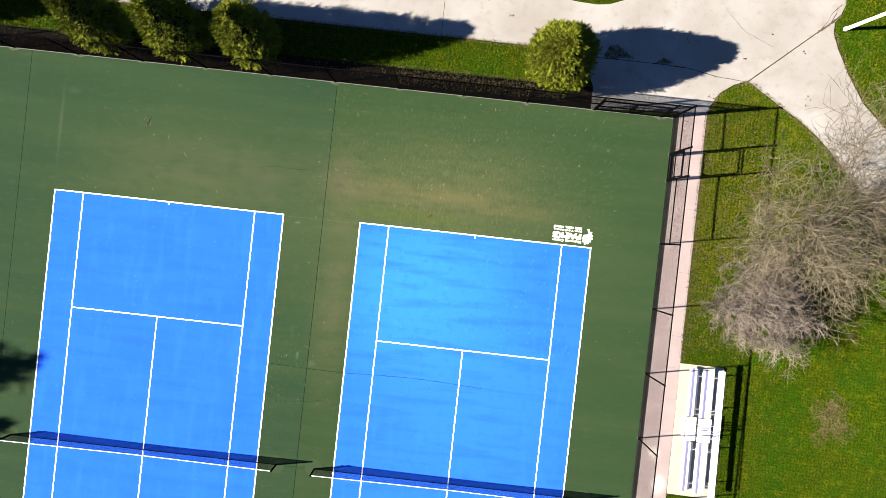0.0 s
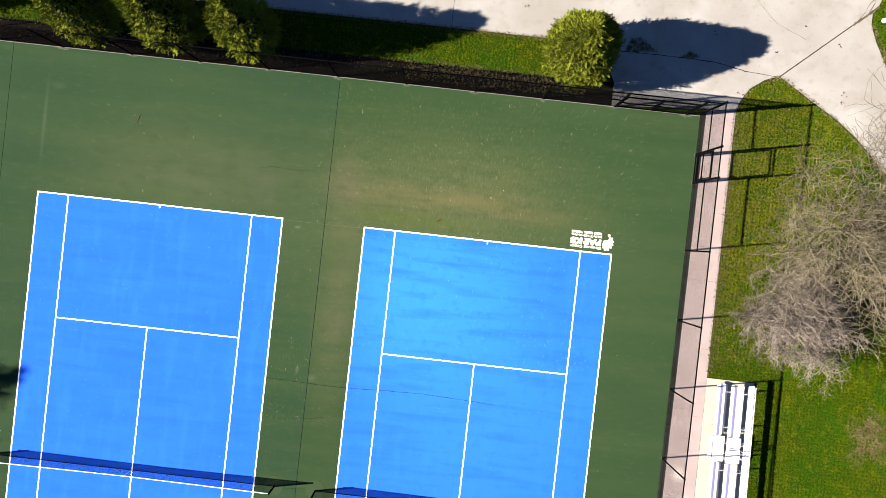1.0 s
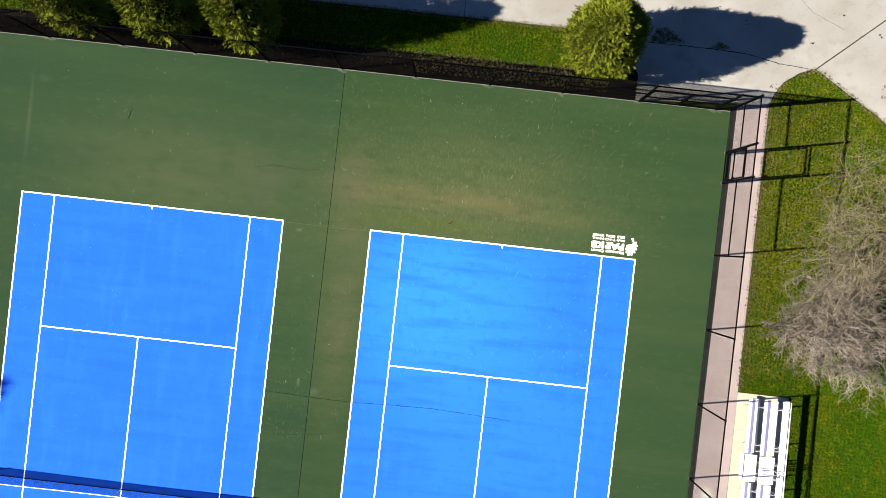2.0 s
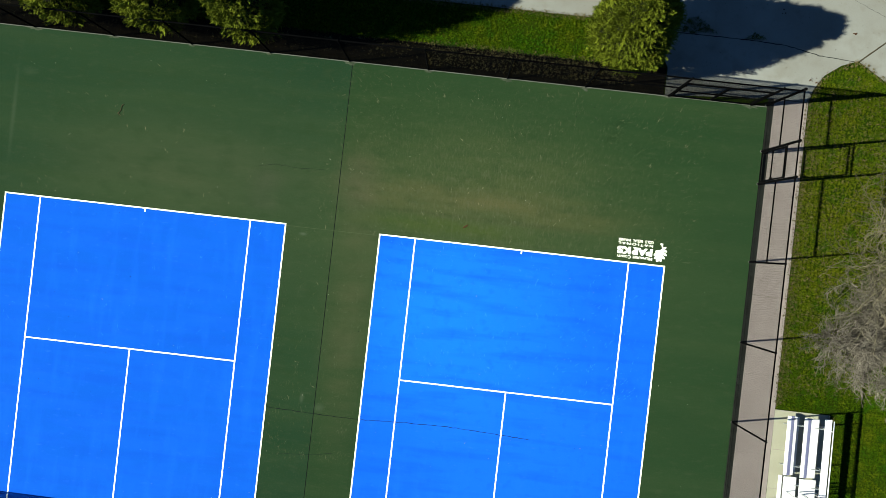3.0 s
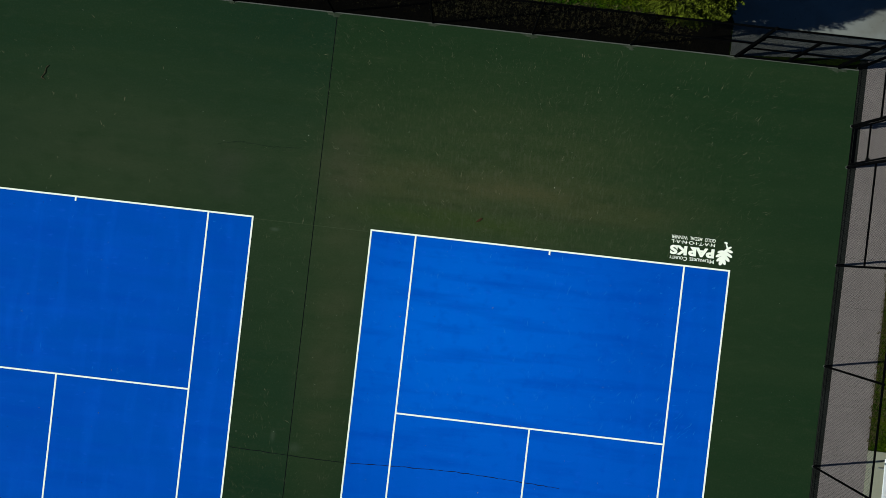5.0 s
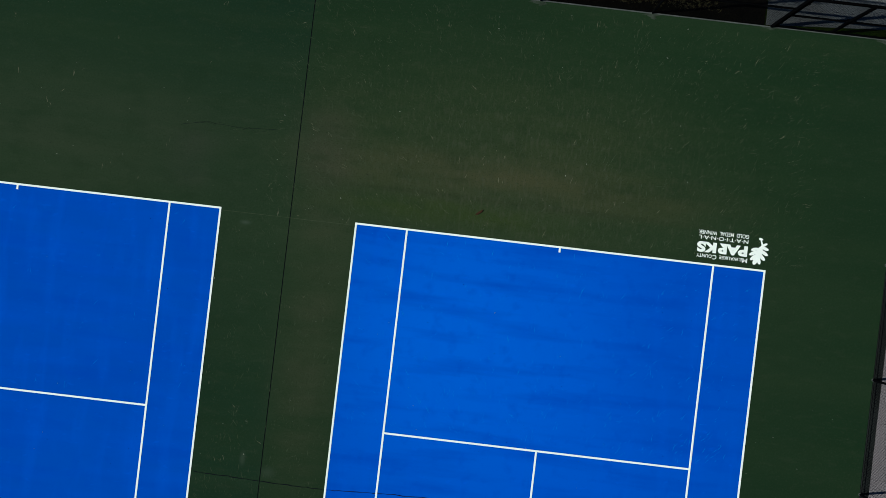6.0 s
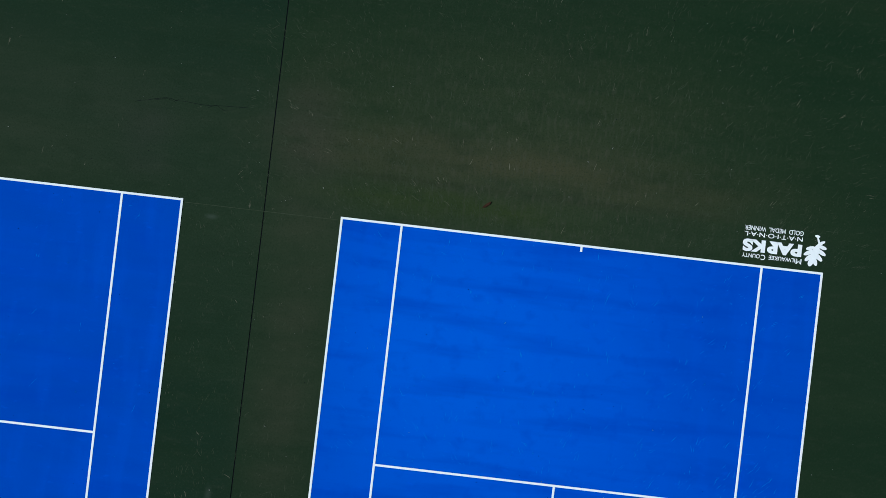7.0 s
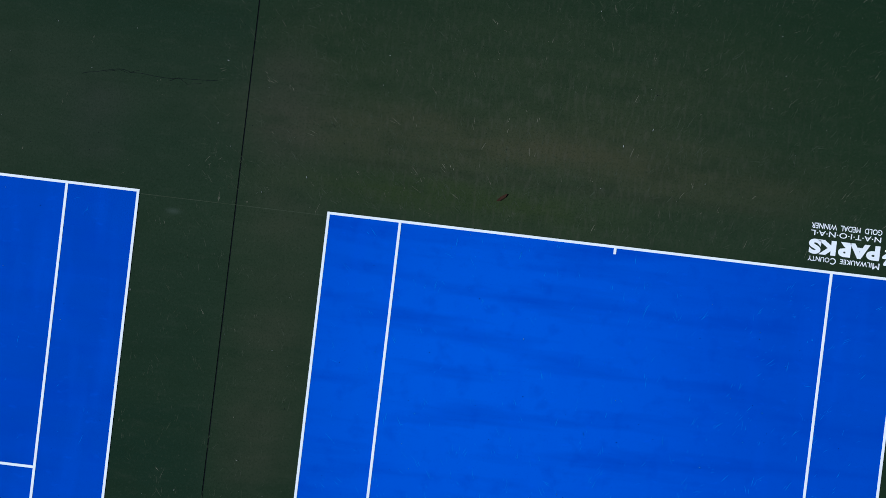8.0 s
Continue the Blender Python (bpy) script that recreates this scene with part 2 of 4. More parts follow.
def box(bm, x0, x1, y0, y1, z0, z1, bevel=0.0):
    made = bmesh.ops.create_cube(bm, size=1.0, matrix=Matrix.Translation(((x0 + x1) / 2, (y0 + y1) / 2, (z0 + z1) / 2)) @ Matrix.Diagonal((x1 - x0, y1 - y0, z1 - z0, 1)))
    if bevel:
        edges = list({e for v in made["verts"] for e in v.link_edges})
        bmesh.ops.bevel(bm, geom=edges, offset=bevel, segments=1, affect="EDGES", profile=0.5)
    return bm


def tube(bm, a, b, r, r2=None, sides=8, caps=True):
    a, b = Vector(a), Vector(b)
    d = b - a
    m = Matrix.Translation((a + b) / 2) @ d.to_track_quat("Z", "Y").to_matrix().to_4x4()
    bmesh.ops.create_cone(bm, cap_ends=caps, segments=sides, radius1=r, radius2=r if r2 is None else r2, depth=d.length, matrix=m)
    return bm


def slab(bm, outline, z0, z1):
    """A plate with the outline given from above, counter-clockwise."""
    top = [bm.verts.new((x, y, z1)) for x, y in outline]
    low = [bm.verts.new((x, y, z0)) for x, y in outline]
    n = len(outline)
    bm.faces.new(top)
    bm.faces.new(low[::-1])
    for i in range(n):
        bm.faces.new((top[i], low[i], low[(i + 1) % n], top[(i + 1) % n]))
    bmesh.ops.recalc_face_normals(bm, faces=bm.faces)
    return bm


def wires(ends, r, sides=4):
    """Thin straight wires between pairs of points, as vertices of quads."""
    ends = np.asarray(ends, dtype=float)
    a, b = ends[:, 0], ends[:, 1]
    d = b - a
    d /= np.linalg.norm(d, axis=1)[:, None]
    up = np.where(np.abs(d[:, 2:3]) > 0.9, [[1.0, 0, 0]], [[0, 0, 1.0]])
    s = np.cross(d, up)
    s /= np.linalg.norm(s, axis=1)[:, None]
    u = np.cross(s, d)
    r = np.broadcast_to(np.asarray(r, dtype=float), (len(ends),))[:, None]
    ring = [(s * math.cos(2 * math.pi * i / sides) + u * math.sin(2 * math.pi * i / sides)) * r for i in range(sides)]
    out = []
    for i in range(sides):
        j = (i + 1) % sides
        out.append(np.stack([a + ring[i], b + ring[i], b + ring[j], a + ring[j]], axis=1))
    return np.stack(out, axis=1).reshape(-1, 3)


# ---- plan ----
COURT_W, COURT_L, ALLEY, SERVICE = 10.973, 23.774, 1.372, 5.486
COURTS = (0.0, -14.633, -29.266)          # west doubles line of each court
EAST, NORTH = 14.15, 6.50                 # fences
FENCE_H = 3.05


# ---- ground ----
bm = bmesh.new()
bmesh.ops.create_grid(bm, x_segments=8, y_segments=8, size=1500)
bmesh.ops.translate(bm, verts=bm.verts, vec=(0, 0, -0.022))
tagged(finish("ground", bm, SOIL), "flat green park lawn reaching the horizon", "lawn", kind="structure")

court_floor = thing("floor", (0, 0, 0), "worn green acrylic sports surface on asphalt", "court surface", kind="structure")
for x0, x1 in ((-36.0, -16.40), (-16.38, -1.790), (-1.765, EAST + 0.02)):
    bm = bmesh.new()
    box(bm, x0, x1, -31.0, NORTH - 0.03, -0.12, 0.0)
    part("slab", bm, GREEN if x0 > -2 else GREEN_WEST, court_floor)
for x in (-16.39, -1.7775):
    bm = bmesh.new()
    box(bm, x - 0.0095, x + 0.0095, -31.0, NORTH - 0.03, -0.1, -0.006)
    part("joint_filler", bm, SEAL, court_floor, "dark filler in the joint")
bm = bmesh.new()
box(bm, EAST + 0.022, EAST + 0.27, -31.0, NORTH + 0.3, -0.12, -0.008)
tagged(finish("asphalt_strip", bm, ASPHALT), "dark bare asphalt strip along the fence", "edging", kind="structure")
bm = bmesh.new()
box(bm, -36.0, 10.2, NORTH + 0.006, 7.55, -0.12, -0.012)
tagged(finish("mulch_bed", bm, MULCH), "dark brown mulch bed beneath the fence", "planting bed", kind="structure")

bm = bmesh.new()
box(bm, -36.0, EAST + 0.02, NORTH - 0.0285, NORTH + 0.004, -0.1, 0.004, 0.002)
tagged(finish("curb_edging", bm, KERB), "thin pale concrete edging under the fence", "edging", kind="structure")

# mortar smeared on the court at the foot of each north fence post
rng = random.Random(5)
NORTH_POSTS = (13.55, 10.40, 7.21, 4.21, 1.15, -1.90, -4.98, -8.05, -11.1, -14.2, -17.25, -20.3, -23.4, -26.4, -29.5, -32.6, -35.7)
for x in NORTH_POSTS:
    bm = bmesh.new()
    wide, deep = rng.uniform(0.14, 0.30), rng.uniform(0.07, 0.15)
    rim = [bm.verts.new((x + rng.uniform(-0.1, 0.1) + wide * math.cos(a) * rng.uniform(0.6, 1.2), NORTH - 0.031 - deep * math.sin(a) * rng.uniform(0.5, 1.2), 0.0015)) for a in np.linspace(0, math.pi, 11)]
    crest = bm.verts.new((x, NORTH - 0.032, 0.02))
    for a, b in zip(rim, rim[1:]):
        bm.faces.new((a, b, crest))
    part("mortar_smear", bm, SMEAR, court_floor, "rough grey mortar")

# concrete paths: plates with open joints between them
pavement = thing("pavement", (0, 0, 0), "pale cracked concrete park path", "path", kind="structure")
PLATES = (
    [(-60, 9.18), (2.85, 9.18), (2.85, 12.6), (-60, 12.6)],
    [(2.87, 9.18), (8.9, 9.18), (9.8, 8.5), (10.25, 7.55), (10.25, 6.53), (14.42, 6.83), (15.70, 6.83), (15.82, 7.3), (16.2, 7.92), (16.8, 8.36), (17.42, 8.60),
     (21.38, 12.1), (21.6, 12.7), (21.5, 30), (12.6, 30), (12.2, 13), (11.5, 11.85), (10.6, 11.5), (10.0, 11.42), (9.2, 11.45), (8.2, 11.55), (7.4, 11.75), (6.5, 12.6), (2.87, 12.6)],
    [(17.47, 8.57), (18.2, 8.12), (18.95, 7.66), (20.1, 6.98), (21.05, 6.28), (21.7, 5.66), (23.0, 4.35), (25.0, 2.3), (40.0, -13.0), (42.5, -10.5), (27.0, 4.6),
     (25.0, 6.3), (24.05, 7.05), (22.9, 8.1), (22.05, 9.4), (21.45, 10.5), (21.15, 11.25), (21.15, 11.75), (21.39, 12.04)],
)
for outline in PLATES:
    bm = bmesh.new()
    slab(bm, outline, -0.14, 0.0)
    part("concrete_plate", bm, CONCRETE, pavement)
for ends in (((17.445, 8.585), (21.385, 12.07)), ((2.86, 9.18), (2.86, 12.6))):
    bm = bmesh.new()
    tube(bm, (*ends[0], -0.055), (*ends[1], -0.055), 0.05, sides=6)
    part("joint_soil", bm, EARTH, pavement, "brown earth in the joint")
walkway = thing("walkway", (0, 0, 0), "narrow concrete walk beside the court fence", "path", kind="structure")
edges_y = [6.81, 5.3, 3.8, 2.3, 0.8, -0.7, -2.2, -3.7, -5.2, -6.7, -8.2, -9.7, -11.2, -12.7, -31.0]
for y1, y0 in zip(edges_y, edges_y[1:]):
    bm = bmesh.new()
    box(bm, EAST + 0.272, 15.70 + 0.006 * (6.8 - (y0 + y1) / 2), y0 + 0.006, y1, -0.12, -0.004 - 0.003 * random.random())
    part("concrete_plate", bm, WALKWAY, walkway)

# ---- court markings ----
LINE_W = 0.05


def court(x0):
    area = thing("tennis_court", (x0, 0, 0), "blue painted tennis court with white lines", "court", "tennis courts", "structure")
    bm = bmesh.new()
    box(bm, 0, COURT_W, -COURT_L, 0, 0.001, 0.004)
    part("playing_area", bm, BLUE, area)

    def stripe(xa, xb, ya, yb):
        b = bmesh.new()
        box(b, xa, xb, ya, yb, 0.004, 0.008)
        part("painted_line", b, LINE, area)
    w, h = LINE_W, LINE_W / 2
    for x in (0, ALLEY, COURT_W - ALLEY, COURT_W):
        stripe(x - h, x + h, -COURT_L + h, -h)
    stripe(-h, COURT_W + h, -h, h)
    stripe(-h, COURT_W + h, -COURT_L - h, -COURT_L + h)
    for y in (-SERVICE, -COURT_L + SERVICE):
        stripe(ALLEY + h, COURT_W / 2 - h, y - h, y + h)
        stripe(COURT_W / 2 + h, COURT_W - ALLEY - h, y - h, y + h)
    stripe(COURT_W / 2 - h, COURT_W / 2 + h, -COURT_L + SERVICE - h, -SERVICE + h)
    stripe(COURT_W / 2 - h, COURT_W / 2 + h, -0.14, -h)
    stripe(COURT_W / 2 - h, COURT_W / 2 + h, -COURT_L + h, -COURT_L + 0.14)
    return area


for x in COURTS:
    court(x)


# ---- tennis nets ----
def tennis_net(x0):
    net = thing("tennis_net", (x0, -COURT_L / 2, 0), "black tennis net with white band on dark posts", "tennis net", "tennis nets")
    left, right, mid = -0.914, COURT_W + 0.914, COURT_W / 2

    def top(x):
        return 0.914 + (1.07 - 0.914) * (abs(x - mid) / (mid + 0.914)) ** 1.2
    for x in (left, right):
        bm = bmesh.new()
        tube(bm, (x, 0, -0.1), (x, 0, 1.08), 0.04, sides=12)
        tube(bm, (x, 0, 1.08), (x, 0, 1.10), 0.044, 0.02, sides=12)
        post = part("post", bm, BLACK, net)
        bm = bmesh.new()
        box(bm, x - 0.02, x + 0.02, 0.02, 0.07, 0.80, 0.88, 0.01)
        part("winder", bm, BLACK, post)
    ends = []
    xs = np.arange(left + 0.05, right - 0.04, 0.045)
    for x in xs:
        ends.append(((x, 0, 0.03), (x, 0, top(x) - 0.02)))
    cuts = np.linspace(left + 0.05, right - 0.05, 19)
    for k in range(22):
        for a, b in zip(cuts, cuts[1:]):
            ends.append(((a, 0, 0.03 + (top(a) - 0.05) * k / 21), (b, 0, 0.03 + (top(b) - 0.05) * k / 21)))
    tagged(quick("netting", wires(ends, 0.0034), 4, NETTING, net), kind="stuff")
    bm = bmesh.new()
    for a, b in zip(cuts, cuts[1:]):
        va = [bm.verts.new((x, y, top(x) + dz)) for x in (a, b) for y, dz in ((-0.008, -0.055), (-0.013, 0.0), (0.013, 0.0), (0.008, -0.055))]
        for i in range(3):
            bm.faces.new((va[i], va[i + 1], va[i + 5], va[i + 4]))
    part("white_band", bm, BAND, net)
    bm = bmesh.new()
    box(bm, left + 0.05, right - 0.05, -0.012, 0.012, 0.012, 0.045)
    part("lower_hem", bm, NETTING, net)
    bm = bmesh.new()
    box(bm, mid - 0.025, mid + 0.025, -0.006, 0.006, 0.0, top(mid) + 0.003)
    part("centre_strap", bm, BAND, net)
    for xa, xb in ((left, left + 0.06), (right, right - 0.06)):
        bm = bmesh.new()
        tube(bm, (xa, 0, 1.06), (xb, 0, top(xb)), 0.006, sides=6)
        part("cable", bm, STEEL, net)
    return net


for x in COURTS:
    tennis_net(x)
patches = thing("post_footings", (0, 0, 0), "round repainted patches round the net posts", "patch", kind="structure")
for x in [c + d for c in COURTS for d in (-0.914, COURT_W + 0.914)]:
    bm = bmesh.new()
    bmesh.ops.create_cone(bm, cap_ends=True, segments=40, radius1=0.42, radius2=0.415, depth=0.004, matrix=Matrix.Translation((x, -COURT_L / 2 + 0.05, 0.0022)))
    part("patch", bm, PATCHED, patches)


# ---- chain-link fences ----
def mesh_panel(name, a, b, z0, z1, parent, pitch=0.078):
    """Chain-link wire between the upright lines at a and b (x, y), as crossing slanted wires."""
    a, b = np.array(a, float), np.array(b, float)
    length = np.linalg.norm(b - a)
    way = (b - a) / length
    side = np.array((-way[1], way[0])) * 0.004
    high = z1 - z0
    ends = []
    for lean, off in ((1, 1), (-1, -1)):
        starts = np.arange(-high if lean > 0 else 0, length if lean > 0 else length + high, pitch)
        for s in starts:
            p, q, e, f = s, s + lean * high, z0, z1
            if lean > 0:
                if p < 0:
                    e, p = z0 - p, 0
                if q > length:
                    f, q = z1 - (q - length), length
            else:
                if p > length:
                    e, p = z0 + (p - length), length
                if q < 0:
                    f, q = z1 + q, 0
            if abs(q - p) > 0.02:
                ends.append(((*(a + way * p + side * off), e), (*(a + way * q + side * off), f)))
    ob = quick(name, wires(ends, 0.0028), 4, BLACK, parent)
    return tagged(ob, kind="stuff")


def fence_post(x, y, parent, r=0.035, high=FENCE_H):
    bm = bmesh.new()
    tube(bm, (x, y, -0.1), (x, y, high), r, sides=10)
    bmesh.ops.create_uvsphere(bm, u_segments=10, v_segments=6, radius=r * 1.25, matrix=Matrix.Translation((x, y, high + 0.01)))
    post = part("post", bm, BLACK, parent)
    bm = bmesh.new()
    tube(bm, (x, y, -0.012), (x, y, 0.018), r * 1.3, r * 1.1, sides=12)
    part("footing", bm, KERB, post, "pale mortar collar")
    return post


def rail(a, b, parent, r=0.029, name="rail"):
    bm = bmesh.new()
    tube(bm, a, b, r, sides=8)
    return part(name, bm, BLACK, parent)


def gate(name, hinge, latch, low, high, label, bars=(1.03,)):
    """One gate leaf of tube frame and mesh between two upright lines."""
    leaf = thing(name, (0, 0, 0), label, "gate", "court gates")
    hinge, latch = Vector(hinge), Vector(latch)
    for p in (hinge, latch):
        bm = bmesh.new()
        tube(bm, (p.x, p.y, low), (p.x, p.y, high), 0.030, sides=8)
        part("stile", bm, BLACK, leaf)
    for z in (low, *bars, high):
        rail((hinge.x, hinge.y, z), (latch.x, latch.y, z), leaf, 0.028)
    mesh_panel("chain_link", hinge, latch, low, high, leaf)
    bm = bmesh.new()
    p = latch + (hinge - latch).normalized() * 0.05
    box(bm, p.x - 0.04, p.x + 0.04, p.y - 0.04, p.y + 0.04, 1.0, 1.12, 0.01)
    part("latch", bm, BLACK, leaf)
    for z in (0.4, high - 0.25):
        bm = bmesh.new()
        box(bm, hinge.x - 0.035, hinge.x + 0.035, hinge.y - 0.05, hinge.y + 0.05, z, z + 0.06, 0.01)
        part("hinge", bm, BLACK, leaf)
    return leaf


def east(y):
    return EAST - 0.003 * (y - 6.5)


# east fence, with a foot gate
fence = thing("fence", (0, 0, 0), "tall black chain-link fence along the concrete walk", "fence", "court fences")
GATE_Y = (4.78, 3.53)
posts = [6.55, *GATE_Y, 0.53, -2.55, -5.62, -8.70, -11.78, -14.86, -17.94, -21.02, -24.1, -27.2, -30.3]
for i, y in enumerate(posts):
    fence_post(east(y), y, fence, 0.046 if i < 3 else 0.033, FENCE_H + (0.04 if i < 3 else 0.0))
for ya, yb in zip(posts, posts[1:]):
    a, b = (east(ya), ya), (east(yb), yb)
    rail((*a, FENCE_H - 0.02), (*b, FENCE_H - 0.02), fence, name="top_rail")
    if ya == GATE_Y[0]:
        rail((*a, 2.16), (*b, 2.16), fence, name="transom")
        mesh_panel("chain_link", a, b, 2.16, FENCE_H - 0.02, fence)
        continue
    mesh_panel("chain_link", a, b, 0.03, FENCE_H - 0.02, fence)
    rail((*a, 0.06), (*b, 0.06), fence, 0.006, "tension_wire")
    if ya in (6.55, GATE_Y[1]):
        rail((*a, 1.52), (*b, 1.52), fence, name="mid_rail")
east_gate = gate("gate", (east(4.70), 4.70), (east(3.61), 3.61), 0.08, 2.06, "black chain-link foot gate, shut, beside the walk")

# the line leans a little outwards
shear = Matrix(((1, 0, 0.036, 0), (0, 1, 0, 0), (0, 0, 1, 0), (0, 0, 0, 1)))
for ob in (*fence.children_recursive, *east_gate.children_recursive):
    ob.data.transform(shear)

# north fence, with a double gate near the corner
fence = thing("fence", (0, 0, 0), "tall black chain-link fence before the evergreens", "fence", "court fences")
posts = list(NORTH_POSTS)
for i, x in enumerate(posts):
    fence_post(x, NORTH, fence, 0.042 if i < 2 else 0.030)
spans = [(east(6.55) - 0.04, 13.55)] + list(zip(posts, posts[1:]))
for xa, xb in spans:
    rail((xa, NORTH, FENCE_H - 0.02), (xb, NORTH, FENCE_H - 0.02), fence, name="top_rail")
    if xa == 13.55:
        rail((xa, NORTH, 2.30), (xb, NORTH, 2.30), fence, name="transom")
        mesh_panel("chain_link", (xa, NORTH), (xb, NORTH), 2.30, FENCE_H - 0.02, fence)
        continue
    mesh_panel("chain_link", (xa, NORTH), (xb, NORTH), 0.03, FENCE_H - 0.02, fence)
    rail((xa, NORTH, 0.06), (xb, NORTH, 0.06), fence, 0.006, "tension_wire")
rail((10.40, NORTH, 1.52), (7.21, NORTH, 1.52), fence, name="mid_rail")
gate("gate", (13.47, NORTH), (12.00, NORTH), 0.08, 2.24, "black chain-link gate leaf, shut, near the corner")
gate("gate", (10.48, NORTH), (11.94, NORTH), 0.08, 2.24, "black chain-link gate leaf, shut, near the evergreen")


# ---- evergreens ----
def evergreen(name, x, y, high, wide, seed, label, fronds=6000, point=0.75, low=0.25, core=0.80, ragged=0.075, frond=1.0):
    rng = np.random.default_rng(seed)
    tree = thing(name, (x, y, -0.03), label, "tree", "evergreens by the fence")
    bm = bmesh.new()
    tube(bm, (0, 0, -0.05), (0, 0, high * 0.8), 0.13, 0.03, sides=9)
    part("trunk", bm, BARK, tree)

    def radius(f, turn):
        # widest low down, rounded to the top, with lobes
        base = np.sin(np.clip(f, 0, 1) ** point * np.pi) ** 0.62 if point < 1 else np.sqrt(np.clip(1 - (2 * f - 1) ** 2, 0, 1))
        lobes = 1 + 0.04 * np.sin(3 * turn + seed + 5 * f) + 0.025 * np.sin(9 * turn + 17 * f + seed) + 0.025 * np.sin(13 * turn - 24 * f)
        return wide * base * lobes
    # added near-black mass that keeps light out, coloured as the crown's inner shade
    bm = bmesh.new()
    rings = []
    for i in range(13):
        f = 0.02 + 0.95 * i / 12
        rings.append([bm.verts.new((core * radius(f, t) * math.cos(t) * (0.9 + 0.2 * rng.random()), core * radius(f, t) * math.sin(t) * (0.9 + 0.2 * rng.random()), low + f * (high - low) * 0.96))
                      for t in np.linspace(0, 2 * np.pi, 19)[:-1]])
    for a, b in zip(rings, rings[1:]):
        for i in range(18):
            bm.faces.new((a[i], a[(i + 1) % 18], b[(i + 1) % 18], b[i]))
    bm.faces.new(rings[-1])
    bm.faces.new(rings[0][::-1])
    part("inner_mass", bm, INNER_SHADE, tree)
    # flat fan-shaped sprays on short stalks, gathered in clumps that stand out unevenly
    lumps = max(60, fronds // 9)
    lump = rng.integers(lumps, size=fronds)
    f = np.clip((rng.random(lumps) ** 0.85)[lump] + rng.normal(0, 0.016, fronds), 0, 1)
    turn = (rng.random(lumps) * 2 * np.pi)[lump] + rng.normal(0, 0.12, fronds)
    deep = core + (1.0 - core) * rng.random(fronds) ** 0.6
    r = radius(f, turn) * deep + (rng.normal(0, ragged, lumps) * wide)[lump]
    p = np.stack([r * np.cos(turn), r * np.sin(turn), low + f * (high - low)], 1)
    out = np.stack([np.cos(turn), np.sin(turn), 0.3 + 1.1 * f], 1) + rng.normal(0, 0.45, (fronds, 3))
    out /= np.linalg.norm(out, axis=1)[:, None]
    side = np.cross(out, rng.normal(0, 1, (fronds, 3)))
    side /= np.linalg.norm(side, axis=1)[:, None]
    long = rng.uniform(0.13, 0.26, fronds) * frond
    quads = []
    for k in range(11):
        along, way = k / 10, (-1) ** k
        at = p + out * (long * (along - 0.35))[:, None]
        tip = out * 0.75 + side * way * (1.0 - 0.8 * along) + rng.normal(0, 0.22, (fronds, 3))
        tip /= np.linalg.norm(tip, axis=1)[:, None]
        cross = np.cross(tip, np.cross(out, side) + rng.normal(0, 0.3, (fronds, 3)))
        cross /= np.linalg.norm(cross, axis=1)[:, None]
        size = (long * (0.40 - 0.16 * along))[:, None]
        quads.append(np.stack([at, at + tip * size * 0.5 + cross * size * 0.24, at + tip * size, at + tip * size * 0.5 - cross * size * 0.24], 1))
    quads = np.stack(quads, 1)
    tagged(quick("crown", quads.reshape(-1, 3), 4, NEEDLES, tree), kind="stuff")
    return tree


evergreen("evergreen", 8.42, 8.28, 5.2, 1.46, 3, "rounded bright green evergreen beside the path", 9000, 0.66, ragged=0.055)
evergreen("evergreen", -5.50, 7.65, 6.2, 1.20, 5, "tall narrow green evergreen close to the fence", 6500, 0.62, core=0.62)
evergreen("evergreen", -8.80, 7.65, 6.3, 1.22, 7, "tall green evergreen close to the fence", 6500, 0.62, core=0.62)
evergreen("evergreen", -12.40, 7.60, 6.2, 1.22, 9, "tall green evergreen with loose outer sprays", 6500, 0.62, core=0.60)
evergreen("evergreen", -20.4, 8.55, 6.6, 1.15, 11, "tall green evergreen close to the fence", 2500, 0.62, frond=1.6)
# unseen; known by a cast shadow, the slim one added for its second lobe
evergreen("evergreen", -37.0, -12.7, 14.0, 4.4, 13, "tall dark evergreen beyond the courts", 3000, 0.62, core=0.12, frond=2.0)
evergreen("evergreen", -36.9, -15.7, 13.5, 2.0, 17, "unseen slim dark evergreen added for a second lobe of shadow", 1300, 0.62, core=0.12, frond=2.0)


